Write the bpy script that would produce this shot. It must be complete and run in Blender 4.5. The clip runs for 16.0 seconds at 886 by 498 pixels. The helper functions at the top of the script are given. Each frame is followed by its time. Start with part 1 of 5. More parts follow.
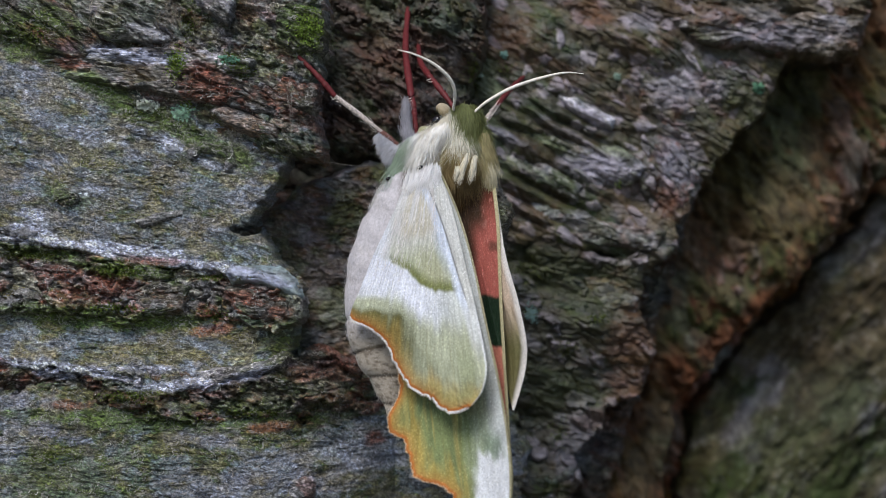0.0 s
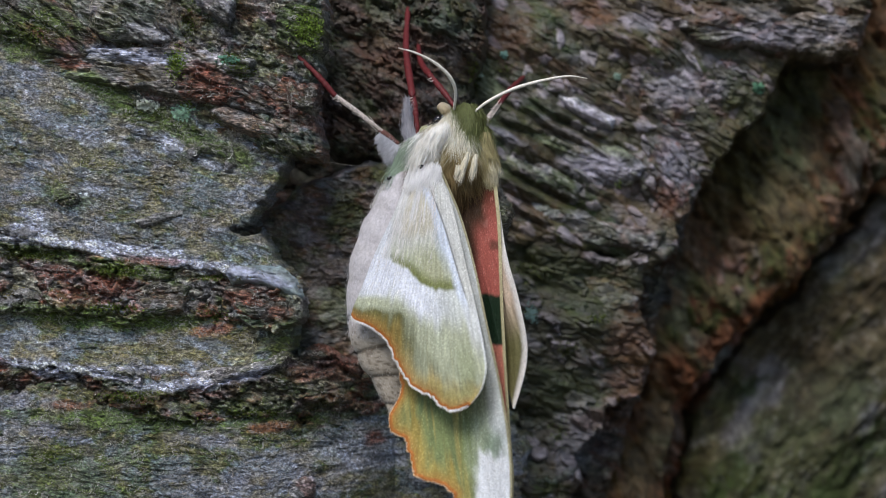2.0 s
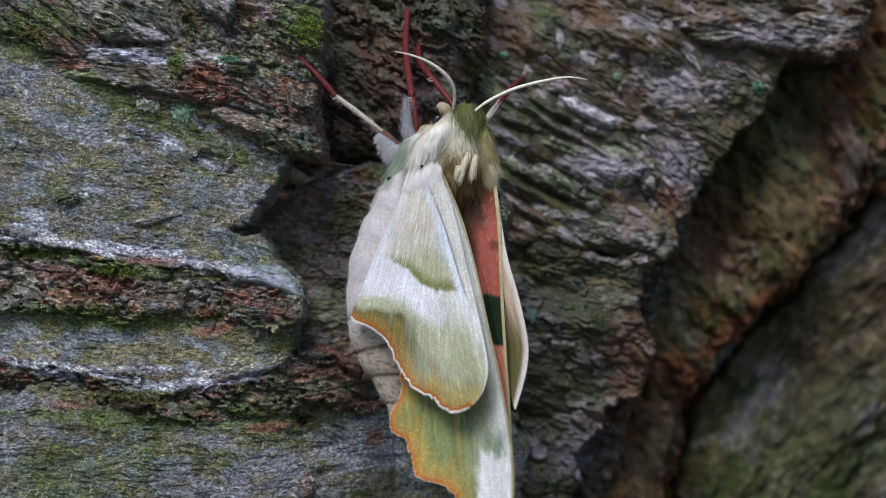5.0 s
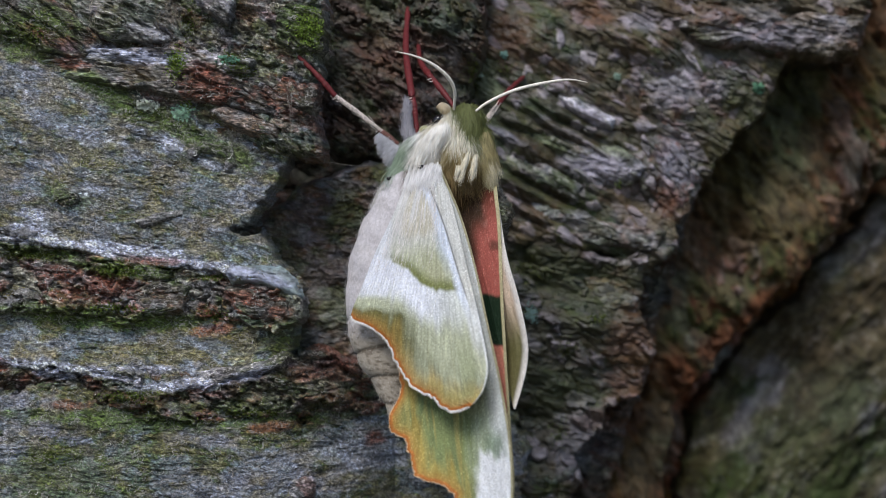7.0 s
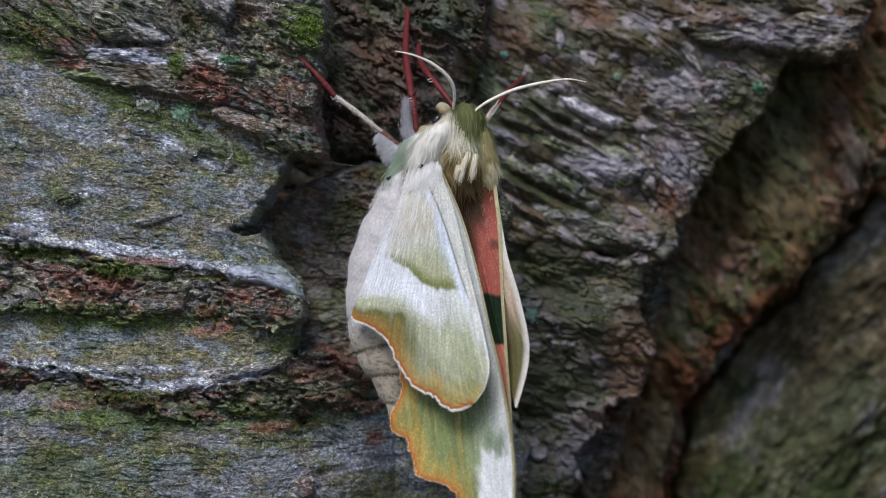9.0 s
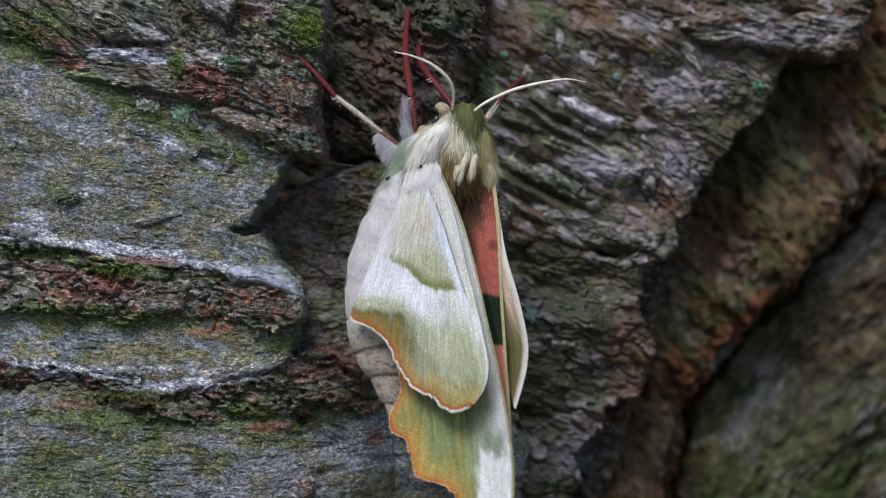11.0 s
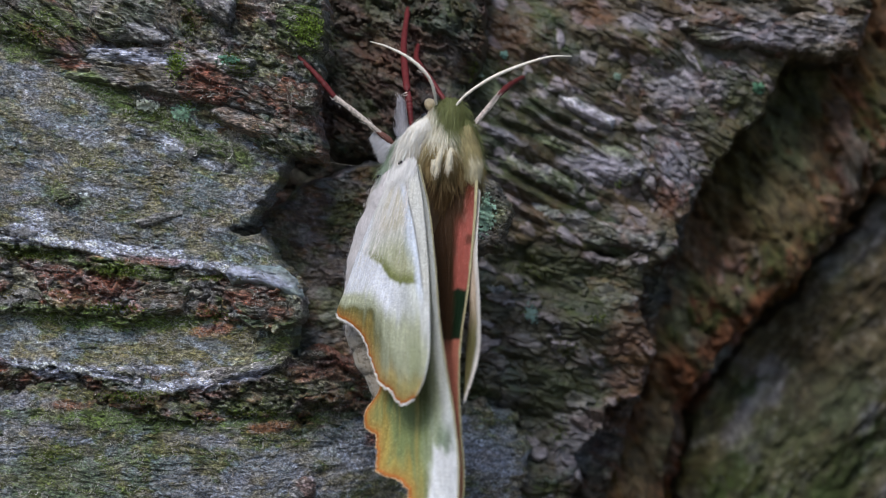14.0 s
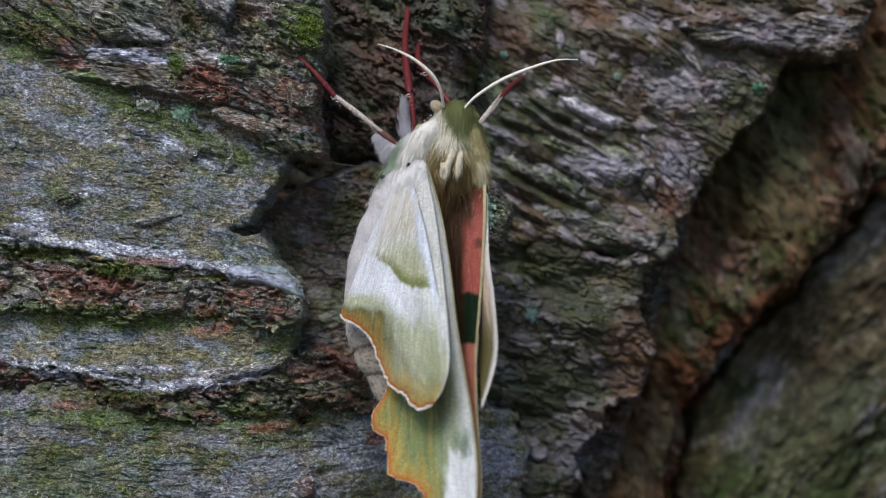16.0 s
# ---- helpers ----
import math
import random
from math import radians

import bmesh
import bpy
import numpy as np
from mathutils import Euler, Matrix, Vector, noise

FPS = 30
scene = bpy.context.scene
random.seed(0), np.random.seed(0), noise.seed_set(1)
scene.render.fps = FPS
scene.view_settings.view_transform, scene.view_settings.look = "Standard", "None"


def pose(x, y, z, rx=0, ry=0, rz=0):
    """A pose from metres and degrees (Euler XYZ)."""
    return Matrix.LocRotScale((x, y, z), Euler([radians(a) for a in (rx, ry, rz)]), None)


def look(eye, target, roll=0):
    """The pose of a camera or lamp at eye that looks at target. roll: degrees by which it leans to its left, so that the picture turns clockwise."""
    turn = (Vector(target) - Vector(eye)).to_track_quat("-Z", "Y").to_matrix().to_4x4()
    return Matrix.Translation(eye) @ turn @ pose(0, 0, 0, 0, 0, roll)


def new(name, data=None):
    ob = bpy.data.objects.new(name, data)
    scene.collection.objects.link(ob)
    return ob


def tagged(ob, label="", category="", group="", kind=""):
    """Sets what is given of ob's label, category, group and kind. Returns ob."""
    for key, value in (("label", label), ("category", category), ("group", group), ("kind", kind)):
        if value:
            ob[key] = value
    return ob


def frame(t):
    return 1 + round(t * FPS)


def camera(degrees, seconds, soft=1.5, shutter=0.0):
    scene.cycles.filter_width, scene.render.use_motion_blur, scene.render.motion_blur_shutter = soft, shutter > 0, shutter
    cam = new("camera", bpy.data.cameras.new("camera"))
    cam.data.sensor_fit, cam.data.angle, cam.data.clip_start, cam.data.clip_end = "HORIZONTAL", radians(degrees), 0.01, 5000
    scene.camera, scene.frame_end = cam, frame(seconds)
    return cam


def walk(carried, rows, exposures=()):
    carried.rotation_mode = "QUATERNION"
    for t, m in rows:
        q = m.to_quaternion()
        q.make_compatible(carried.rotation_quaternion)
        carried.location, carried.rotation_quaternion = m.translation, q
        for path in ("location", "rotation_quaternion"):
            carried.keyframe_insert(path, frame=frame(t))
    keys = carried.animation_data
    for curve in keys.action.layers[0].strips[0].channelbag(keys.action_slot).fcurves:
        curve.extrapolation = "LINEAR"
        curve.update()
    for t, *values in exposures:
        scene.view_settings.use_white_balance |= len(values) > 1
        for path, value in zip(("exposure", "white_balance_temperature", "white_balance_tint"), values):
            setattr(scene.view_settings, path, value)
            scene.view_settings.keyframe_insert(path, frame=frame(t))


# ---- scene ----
# A freshly emerged hawk moth clings to fissured bark and is swayed by gusts.
# Small shapes are written in millimetres; MM turns them into metres and LIFT is their height above the ground.
MM = 0.001
LIFT = 1.2

cam = camera(24, 16.0, 0.5, 0.5)
walk(cam, [(0.0, look((0, -0.205, LIFT), (0, 0, LIFT))), (16.0, look((0, -0.205, LIFT), (0, 0, LIFT)))])
cam.data.dof.use_dof = True
cam.data.dof.focus_distance = 0.204
cam.data.dof.aperture_fstop = 26.0

# ---- light: soft woodland daylight from above and behind the camera ----
world = bpy.data.worlds.new("sky")
scene.world = world
world.use_nodes = True
wn = world.node_tree.nodes
sky = wn.new("ShaderNodeTexSky")
sky.sky_type = 'NISHITA'
sky.sun_disc = False
sky.sun_elevation = radians(50)
sky.sun_rotation = radians(205)
wn["Background"].inputs["Strength"].default_value = 0.118
world.node_tree.links.new(sky.outputs[0], wn["Background"].inputs["Color"])
sun_data = bpy.data.lights.new("sun", 'SUN')
sun_data.energy = 2.65
sun_data.angle = radians(28)
sun_data.color = (1.0, 0.97, 0.925)
sun = new("sun", sun_data)
sun.matrix_world = look((-0.3, -0.98, LIFT + 1.2), (0, 0, LIFT))
scene.view_settings.exposure = 0.1


# ---- noise ----
def lattice(ix, iy, seed):
    h = (ix.astype(np.int64) * 374761393 + iy.astype(np.int64) * 668265263 + seed * 974711) & 0xffffffff
    h = ((h ^ (h >> 13)) * 1274126177) & 0xffffffff
    h = ((h ^ (h >> 16)) * 2246822519) & 0xffffffff
    return ((h ^ (h >> 15)) & 0xffff) / 65535.0


def value_noise(x, y, seed):
    ix, iy = np.floor(x), np.floor(y)
    fx, fy = x - ix, y - iy
    fx, fy = fx * fx * fx * (fx * (6 * fx - 15) + 10), fy * fy * fy * (fy * (6 * fy - 15) + 10)
    a = lattice(ix, iy, seed) * (1 - fx) + lattice(ix + 1, iy, seed) * fx
    b = lattice(ix, iy + 1, seed) * (1 - fx) + lattice(ix + 1, iy + 1, seed) * fx
    return a * (1 - fy) + b * fy


def fbm(x, y, seed, octaves=4, gain=0.5):
    """Fractal noise, about 0.5 in the mean."""
    total, amp, norm = 0.0, 1.0, 0.0
    for k in range(octaves):
        total = total + amp * value_noise(x * 2 ** k + 17.3 * k, y * 2 ** k - 9.1 * k, seed + k)
        norm += amp
        amp *= gain
    return total / norm


def cells(x, y, seed):
    """Distance to the nearest of scattered seeds, how much nearer it is than the next, and its own random number."""
    ix, iy = np.floor(x), np.floor(y)
    first, second, own = np.full(x.shape, 9.0), np.full(x.shape, 9.0), np.zeros(x.shape)
    for a in (-1, 0, 1):
        for b in (-1, 0, 1):
            d = np.hypot(ix + a + lattice(ix + a, iy + b, seed) - x, iy + b + lattice(ix + a, iy + b, seed + 1) - y)
            near = d < first
            second = np.where(near, first, np.minimum(second, d))
            own = np.where(near, lattice(ix + a, iy + b, seed + 2), own)
            first = np.where(near, d, first)
    return first, second - first, own


def smooth(lo, hi, v):
    t = np.clip((v - lo) / (hi - lo), 0, 1)
    return t * t * (3 - 2 * t)


def mix(a, b, w):
    return a * (1 - w[..., None]) + np.asarray(b, float) * w[..., None]


# ---- materials ----
def material(name, rough=0.8, grain=0.0, grain_size=1.0, bump=0.0, bump_size=1.0, colour=None, attribute=None,
             stretch=(1, 1, 1), spec=0.3, thin=0.0, sheen=0.0):
    """Principled surface; colour or a colour attribute, multiplied by fine grain; sizes in millimetres."""
    m = bpy.data.materials.new(name)
    m.use_nodes = True
    nt = m.node_tree
    n, link = nt.nodes, nt.links.new
    p = n["Principled BSDF"]
    p.inputs["Roughness"].default_value = rough
    p.inputs["Specular IOR Level"].default_value = spec
    p.inputs["Sheen Weight"].default_value = sheen
    place = n.new("ShaderNodeTexCoord")
    mapping = n.new("ShaderNodeMapping")
    mapping.inputs["Scale"].default_value = stretch
    link(place.outputs["Object"], mapping.inputs["Vector"])
    if attribute:
        src = n.new("ShaderNodeAttribute")
        src.attribute_name = attribute
        out = src.outputs["Color"]
    else:
        src = n.new("ShaderNodeRGB")
        src.outputs[0].default_value = (*colour, 1)
        out = src.outputs[0]
    if grain:
        tex = n.new("ShaderNodeTexNoise")
        tex.inputs["Scale"].default_value = 1 / (grain_size * MM)
        tex.inputs["Detail"].default_value = 4
        tex.inputs["Roughness"].default_value = 0.65
        link(mapping.outputs[0], tex.inputs["Vector"])
        ramp = n.new("ShaderNodeMapRange")
        ramp.inputs["From Min"].default_value, ramp.inputs["From Max"].default_value = 0.25, 0.75
        ramp.inputs["To Min"].default_value, ramp.inputs["To Max"].default_value = 1 - grain, 1 + grain
        link(tex.outputs["Fac"], ramp.inputs["Value"])
        mul = n.new("ShaderNodeVectorMath")
        mul.operation = 'SCALE'
        link(out, mul.inputs[0])
        link(ramp.outputs[0], mul.inputs["Scale"])
        out = mul.outputs[0]
    link(out, p.inputs["Base Color"])
    if bump:
        tex2 = n.new("ShaderNodeTexNoise")
        tex2.inputs["Scale"].default_value = 1 / (bump_size * MM)
        tex2.inputs["Detail"].default_value = 5
        tex2.inputs["Roughness"].default_value = 0.7
        link(mapping.outputs[0], tex2.inputs["Vector"])
        b = n.new("ShaderNodeBump")
        b.inputs["Strength"].default_value = 1.0
        b.inputs["Distance"].default_value = bump * MM
        link(tex2.outputs["Fac"], b.inputs["Height"])
        link(b.outputs[0], p.inputs["Normal"])
    if thin:
        tr = n.new("ShaderNodeBsdfTranslucent")
        link(out, tr.inputs["Color"])
        mx = n.new("ShaderNodeMixShader")
        mx.inputs[0].default_value = thin
        link(p.outputs[0], mx.inputs[1])
        link(tr.outputs[0], mx.inputs[2])
        link(mx.outputs[0], n["Material Output"].inputs["Surface"])
    return m


def bark_material(name="bark", stretch=0.52, turn=-10, contrast=1.0, depth=0.45, grain=1.0, worms=0.0):
    """Weathered bark: its tint, broken by short fibres, pits and thin curling edges of pale cork."""
    m = bpy.data.materials.new(name)
    m.use_nodes = True
    n, link = m.node_tree.nodes, m.node_tree.links.new
    p = n["Principled BSDF"]
    p.inputs["Specular IOR Level"].default_value = 0.5
    place, mapping = n.new("ShaderNodeTexCoord"), n.new("ShaderNodeMapping")
    mapping.inputs["Rotation"].default_value = (0, radians(turn), 0)
    mapping.inputs["Scale"].default_value = (stretch / grain, 0.8 / grain, 1.0 / grain)
    link(place.outputs["Object"], mapping.inputs["Vector"])

    def tex(size, detail, rough, distortion=0.0):
        t = n.new("ShaderNodeTexNoise")
        t.inputs["Scale"].default_value = 1 / (size * MM)
        t.inputs["Detail"].default_value, t.inputs["Roughness"].default_value = detail, rough
        t.inputs["Distortion"].default_value = distortion
        link(mapping.outputs[0], t.inputs["Vector"])
        return t.outputs["Fac"]

    def span(value, a, b, lo, hi):
        r = n.new("ShaderNodeMapRange")
        r.inputs["From Min"].default_value, r.inputs["From Max"].default_value = a, b
        r.inputs["To Min"].default_value, r.inputs["To Max"].default_value = lo, hi
        link(value, r.inputs["Value"])
        return r.outputs[0]

    def calc(op, a, b):
        c = n.new("ShaderNodeMath")
        c.operation = op
        for k, q in enumerate((a, b)):
            if isinstance(q, (int, float)):
                c.inputs[k].default_value = q
            else:
                link(q, c.inputs[k])
        return c.outputs[0]

    fibre, speck = tex(0.3, 4, 0.62), tex(0.14, 2, 0.6)
    flake = calc('FRACT', calc('MULTIPLY', tex(0.8, 2, 0.5, 0.6), 5.0), 0.0)
    warp, cells = n.new("ShaderNodeVectorMath"), n.new("ShaderNodeTexVoronoi")
    wave = n.new("ShaderNodeTexNoise")
    wave.inputs["Scale"].default_value, wave.inputs["Detail"].default_value = 1 / (0.7 * MM), 3
    link(mapping.outputs[0], wave.inputs["Vector"])
    warp.operation = 'MULTIPLY_ADD'
    link(wave.outputs["Color"], warp.inputs[0])
    warp.inputs[1].default_value = (0.9 * MM, 0.9 * MM, 0.9 * MM)
    link(mapping.outputs[0], warp.inputs[2])
    link(warp.outputs[0], cells.inputs["Vector"])
    cells.inputs["Scale"].default_value = 1 / (0.42 * MM)
    split = n.new("ShaderNodeSeparateColor")
    link(cells.outputs["Color"], split.inputs[0])
    scale = calc('SUBTRACT', split.outputs[0], calc('MULTIPLY', cells.outputs["Distance"], 0.8))
    lip = span(flake, 0.86, 0.98, 0.0, 1.0)
    line = tex(1.1, 4, 0.6, 0.8)
    curl = span(calc('ABSOLUTE', calc('SUBTRACT', line, 0.5), 0.0), 0.006 + 0.006 * worms, 0.02 + 0.014 * worms, 1.0, 0.0)
    curl = calc('MULTIPLY', curl, span(tex(2.6, 2, 0.5), 0.42 - 0.14 * worms, 0.58 - 0.1 * worms, 0.0, 0.85 * contrast ** 2))
    tint = n.new("ShaderNodeAttribute")
    tint.attribute_name = "tint"
    shade = n.new("ShaderNodeVectorMath")
    shade.operation = 'SCALE'
    link(tint.outputs["Color"], shade.inputs[0])
    link(calc('MULTIPLY', span(speck, 0.38, 0.62, 1 - 0.4 * contrast, 1 + 0.45 * contrast), calc('MULTIPLY', span(fibre, 0.45, 0.57, 1 - 0.5 * contrast, 1 + 0.4 * contrast), span(scale, -0.5, 0.8, 1 - 0.5 * contrast, 1 + 0.45 * contrast))), shade.inputs["Scale"])
    mx = n.new("ShaderNodeMix")
    mx.data_type = 'RGBA'
    link(calc('MAXIMUM', curl, calc('MULTIPLY', lip, span(tex(3.1, 2, 0.5), 0.46, 0.64, 0.0, 0.5 * contrast))), mx.inputs["Factor"])
    link(shade.outputs[0], mx.inputs["A"])
    mx.inputs["B"].default_value = (0.5 + 0.08 * worms, 0.48 + 0.09 * worms, 0.47 + 0.12 * worms, 1)
    link(mx.outputs["Result"], p.inputs["Base Color"])
    link(span(fibre, 0.3, 0.7, 0.48, 0.75), p.inputs["Roughness"])
    b = n.new("ShaderNodeBump")
    b.inputs["Strength"].default_value = 1.0
    b.inputs["Distance"].default_value = depth * MM
    link(calc('ADD', calc('ADD', fibre, calc('MULTIPLY', speck, 0.5)), calc('ADD', calc('MULTIPLY', curl, 0.25), calc('ADD', calc('MULTIPLY', flake, 0.1), calc('MULTIPLY', scale, 0.26)))), b.inputs["Height"])
    link(b.outputs[0], p.inputs["Normal"])
    return m


BARK = bark_material()
GREY_BARK = bark_material("grey_bark", 0.7, -18, 0.92, 0.42, 0.8, 0.2)
SLAB_BARK = bark_material("weathered_bark", 0.6, -27, 0.34, 0.12, 2.6)
DEEP_BARK = bark_material("inner_bark", 0.6, -20, 0.4, 0.2, 1.6)
FIBRE_BARK = bark_material("fibrous_bark", 0.14, 8, 0.8, 0.35, 1.0)
FAR_BARK = material("far_bark", 0.8, 0.3, 1.8, 0.15, 1.2, attribute="tint", spec=0.25)
TRUNK = material("trunk_bark", 0.9, 0.5, 14, 4, 9, colour=(0.09, 0.075, 0.055))
SOIL = material("leaf_litter", 0.95, 0.6, 60, 8, 30, colour=(0.05, 0.042, 0.025))
WING = material("wing_scales", 0.5, 0.3, 0.16, 0.1, 0.13, attribute="tint", spec=0.25, thin=0.1)
SKIN = material("moth_body", 0.75, 0.25, 0.3, 0.06, 0.25, attribute="tint", spec=0.3, sheen=0.3)
HAIR = material("moth_hair", 0.6, 0.15, 0.8, attribute="tint", spec=0.35, thin=0.2)
LEG_RED = material("leg_red", 0.55, 0.4, 0.35, 0.03, 0.15, colour=(0.125, 0.019, 0.022))
LEG_PALE = material("leg_pale", 0.6, 0.8, 0.22, 0.08, 0.12, colour=(0.52, 0.45, 0.42))
LEG_BROWN = material("leg_brown", 0.6, 0.4, 0.35, 0.03, 0.15, colour=(0.13, 0.055, 0.045))
ANTENNA = material("antenna_pale", 0.5, 0.25, 0.3, 0.02, 0.12, colour=(0.8, 0.75, 0.68))
EYE = material("eye_dark", 0.12, colour=(0.012, 0.01, 0.012), spec=0.6)
MOSS = material("moss", 0.7, 0.4, 0.6, attribute="tint", spec=0.3, thin=0.25)
SMOOTH_BARK = material("smooth_pale_bark", 0.4, 0.3, 0.5, 0.12, 0.35, attribute="tint", spec=0.5)
LICHEN = material("lichen", 0.8, 0.3, 0.35, 0.06, 0.2, attribute="tint", spec=0.2)
SILK = material("silk", 0.4, colour=(0.36, 0.35, 0.32), thin=0.3)


# ---- mesh helpers ----
def raw_mesh(name, verts, faces, mat, tint=None, shade=True):
    """A mesh from numpy arrays: verts n x 3 in metres, faces m x 3 or m x 4."""
    me = bpy.data.meshes.new(name)
    verts = np.asarray(verts, np.float32)
    faces = np.asarray(faces, np.int32)
    k = faces.shape[1]
    me.vertices.add(len(verts))
    me.vertices.foreach_set("co", verts.ravel())
    me.loops.add(faces.size)
    me.loops.foreach_set("vertex_index", faces.ravel())
    me.polygons.add(len(faces))
    me.polygons.foreach_set("loop_start", np.arange(len(faces), dtype=np.int32) * k)
    me.polygons.foreach_set("use_smooth", np.full(len(faces), shade))
    me.update(calc_edges=True)
    if tint is not None:
        col = np.ones((len(verts), 4), np.float32)
        col[:, :3] = np.clip(tint, 0.003, 0.95)
        me.attributes.new("tint", 'FLOAT_COLOR', 'POINT').data.foreach_set("color", col.ravel())
    me.materials.append(mat)
    return me


def grid_faces(nu, nv, wrap=False):
    """Quads of a grid whose rows run along v; wrap joins the last column to the first."""
    i, j = np.meshgrid(np.arange(nu - 1), np.arange(nv if wrap else nv - 1), indexing="ij")
    j2 = (j + 1) % nv
    return np.stack([i * nv + j, (i + 1) * nv + j, (i + 1) * nv + j2, i * nv + j2], -1).reshape(-1, 4)


def under(ob, parent):
    ob.parent = parent
    return ob


def spline(points, count):
    """A smooth curve through points, evenly spaced along its length."""
    p = np.asarray(points, float)
    q = np.vstack([2 * p[0] - p[1], p, 2 * p[-1] - p[-2]])
    out = []
    for k in range(len(p) - 1):
        a, b, c, d = q[k], q[k + 1], q[k + 2], q[k + 3]
        t = np.linspace(0, 1, 24, endpoint=False)[:, None]
        out.append(0.5 * (2 * b + (c - a) * t + (2 * a - 5 * b + 4 * c - d) * t ** 2 + (3 * b - a - 3 * c + d) * t ** 3))
    c = np.vstack(out + [p[-1:]])
    s = np.r_[0, np.cumsum(np.linalg.norm(np.diff(c, axis=0), axis=1))]
    at = np.linspace(0, s[-1], count)
    return np.stack([np.interp(at, s, c[:, i]) for i in range(c.shape[1])], 1)


def tube(points, radii, sides=10, count=40, wobble=0.0, seed=1, rings=0.0):
    """Verts (mm) and quads of a round, tapering tube along points, closed by its shrinking ends."""
    c = spline(points, count)
    r = np.interp(np.linspace(0, 1, count), np.linspace(0, 1, len(radii)), radii)
    t = np.gradient(c, axis=0)
    t /= np.linalg.norm(t, axis=1)[:, None]
    side = np.cross(t, (0.3, 1, 0.2))
    side /= np.linalg.norm(side, axis=1)[:, None]
    up = np.cross(side, t)
    a = np.linspace(0, 2 * np.pi, sides, endpoint=False)
    if wobble:
        r = r * (1 + wobble * (value_noise(np.arange(count) * 0.7, np.zeros(count), seed) - 0.5))
    if rings:
        r = r * (1 + rings * np.cos(np.arange(count) * np.pi / 2))
    r[0] = r[0] * 0.3
    r[-1] = r[-1] * 0.15
    v = c[:, None] + r[:, None, None] * (np.cos(a)[None, :, None] * side[:, None] + np.sin(a)[None, :, None] * up[:, None])
    return v.reshape(-1, 3), grid_faces(count, sides, True)


# ---- the tree: a trunk whose face carries fissured plates of bark ----
def to_world(x, d, z):
    """Millimetres across, towards the viewer and up, as metres in the world."""
    return np.stack([x * MM, -d * MM, z * MM + LIFT], -1)


def edge_distance(x, z, poly):
    """Distance inside (+) or outside (-) a polygon."""
    p = np.asarray(poly, float)
    best = np.full(x.shape, 1e9)
    inside = np.zeros(x.shape, bool)
    for a, b in zip(p, np.roll(p, -1, 0)):
        e = b - a
        t = np.clip(((x - a[0]) * e[0] + (z - a[1]) * e[1]) / (e @ e + 1e-12), 0, 1)
        best = np.minimum(best, np.hypot(x - a[0] - t * e[0], z - a[1] - t * e[1]))
        crosses = ((a[1] > z) != (b[1] > z)) & (x < (b[0] - a[0]) * (z - a[1]) / (b[1] - a[1] + 1e-12) + a[0])
        inside ^= crosses
    return np.where(inside, best, -best)


GREY = (0.165, 0.18, 0.2)
LILAC = (0.42, 0.41, 0.49)
OLIVE = (0.105, 0.105, 0.05)
GREEN = (0.045, 0.075, 0.016)
BROWN = (0.085, 0.06, 0.04)
RED = (0.19, 0.06, 0.035)
PALE = (0.62, 0.59, 0.6)
OCHRE = (0.17, 0.098, 0.05)


# stains, films, painted sky sheen and painted shade on the bark: centre, half length, half width, slant in degrees,
# strength
GREEN_FILM = [((-40.42, 1, -0.28), 6, 0.9, -6, 0.9), ((-30.93, 1, -2.07), 7, 0.9, -6, 0.9), ((-35.95, 1, -6.76), 10, 1.2, -3, 0.85), ((-28.69, 1, -7.31), 6, 1.0, 0, 0.8), ((-29.96, 2, -16.89), 14, 1.0, -4, 0.9),
              ((-17.05, 2, -17.45), 8, 1.2, 0, 0.8), ((-25.22, 0, 11.39), 9, 1.2, -25, 0.9), ((-33, 0, 15.17), 6, 1.2, -30, 0.85), ((-40.03, -1, 21.06), 5, 3, 0, 0.8), ((-37.25, 2, -22.94), 8, 4, 0, 0.6),
              ((-13.49, -1, 21.06), 2.5, 3, 0, 0.7), ((-20.42, 2, -15.65), 9, 0.8, 0, 0.7), ((-15.93, 2, -8.92), 2, 4, 0, 0.5), ((-37.44, 0, 5.33), 3, 1.2, -20, 0.6)]
# green films of the slab; the first spot is painted shade under its ledge
GREEN_SLAB = [((17.5, 8, -4.6), 5.5, 4, 0, 0.7), ((4.25, 7, 17.41), 2, 4, 0, 0.7), ((8.74, 7, 12.92), 6, 1.0, -28, 0.75), ((9.33, 7, 6.64), 5, 0.8, -28, 0.7), ((10.58, 8, -2.34), 5, 3, 0, 0.7), ((12.98, 8, -15.57), 6, 5, 0, 0.6),
              ((18.31, 7, 11.13), 2, 0.8, 0, 0.6), ((32.66, 7, 15.62), 2, 3, 30, 0.6), ((34.79, 25, 10.46), 7, 9, 0, 0.5), ((41.82, 28, -24.92), 9, 5, 0, 0.5)]
# bluish sky sheen and lit lips of the grey plates, put into the colour
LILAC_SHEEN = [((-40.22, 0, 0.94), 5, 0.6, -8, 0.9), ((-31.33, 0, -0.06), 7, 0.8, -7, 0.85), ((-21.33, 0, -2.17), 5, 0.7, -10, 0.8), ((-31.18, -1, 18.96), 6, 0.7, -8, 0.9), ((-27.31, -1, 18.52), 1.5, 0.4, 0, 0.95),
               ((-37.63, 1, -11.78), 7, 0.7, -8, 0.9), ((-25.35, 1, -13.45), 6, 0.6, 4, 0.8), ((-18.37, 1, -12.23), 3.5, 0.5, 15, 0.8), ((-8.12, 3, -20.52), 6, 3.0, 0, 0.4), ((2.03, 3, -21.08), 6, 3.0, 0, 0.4),
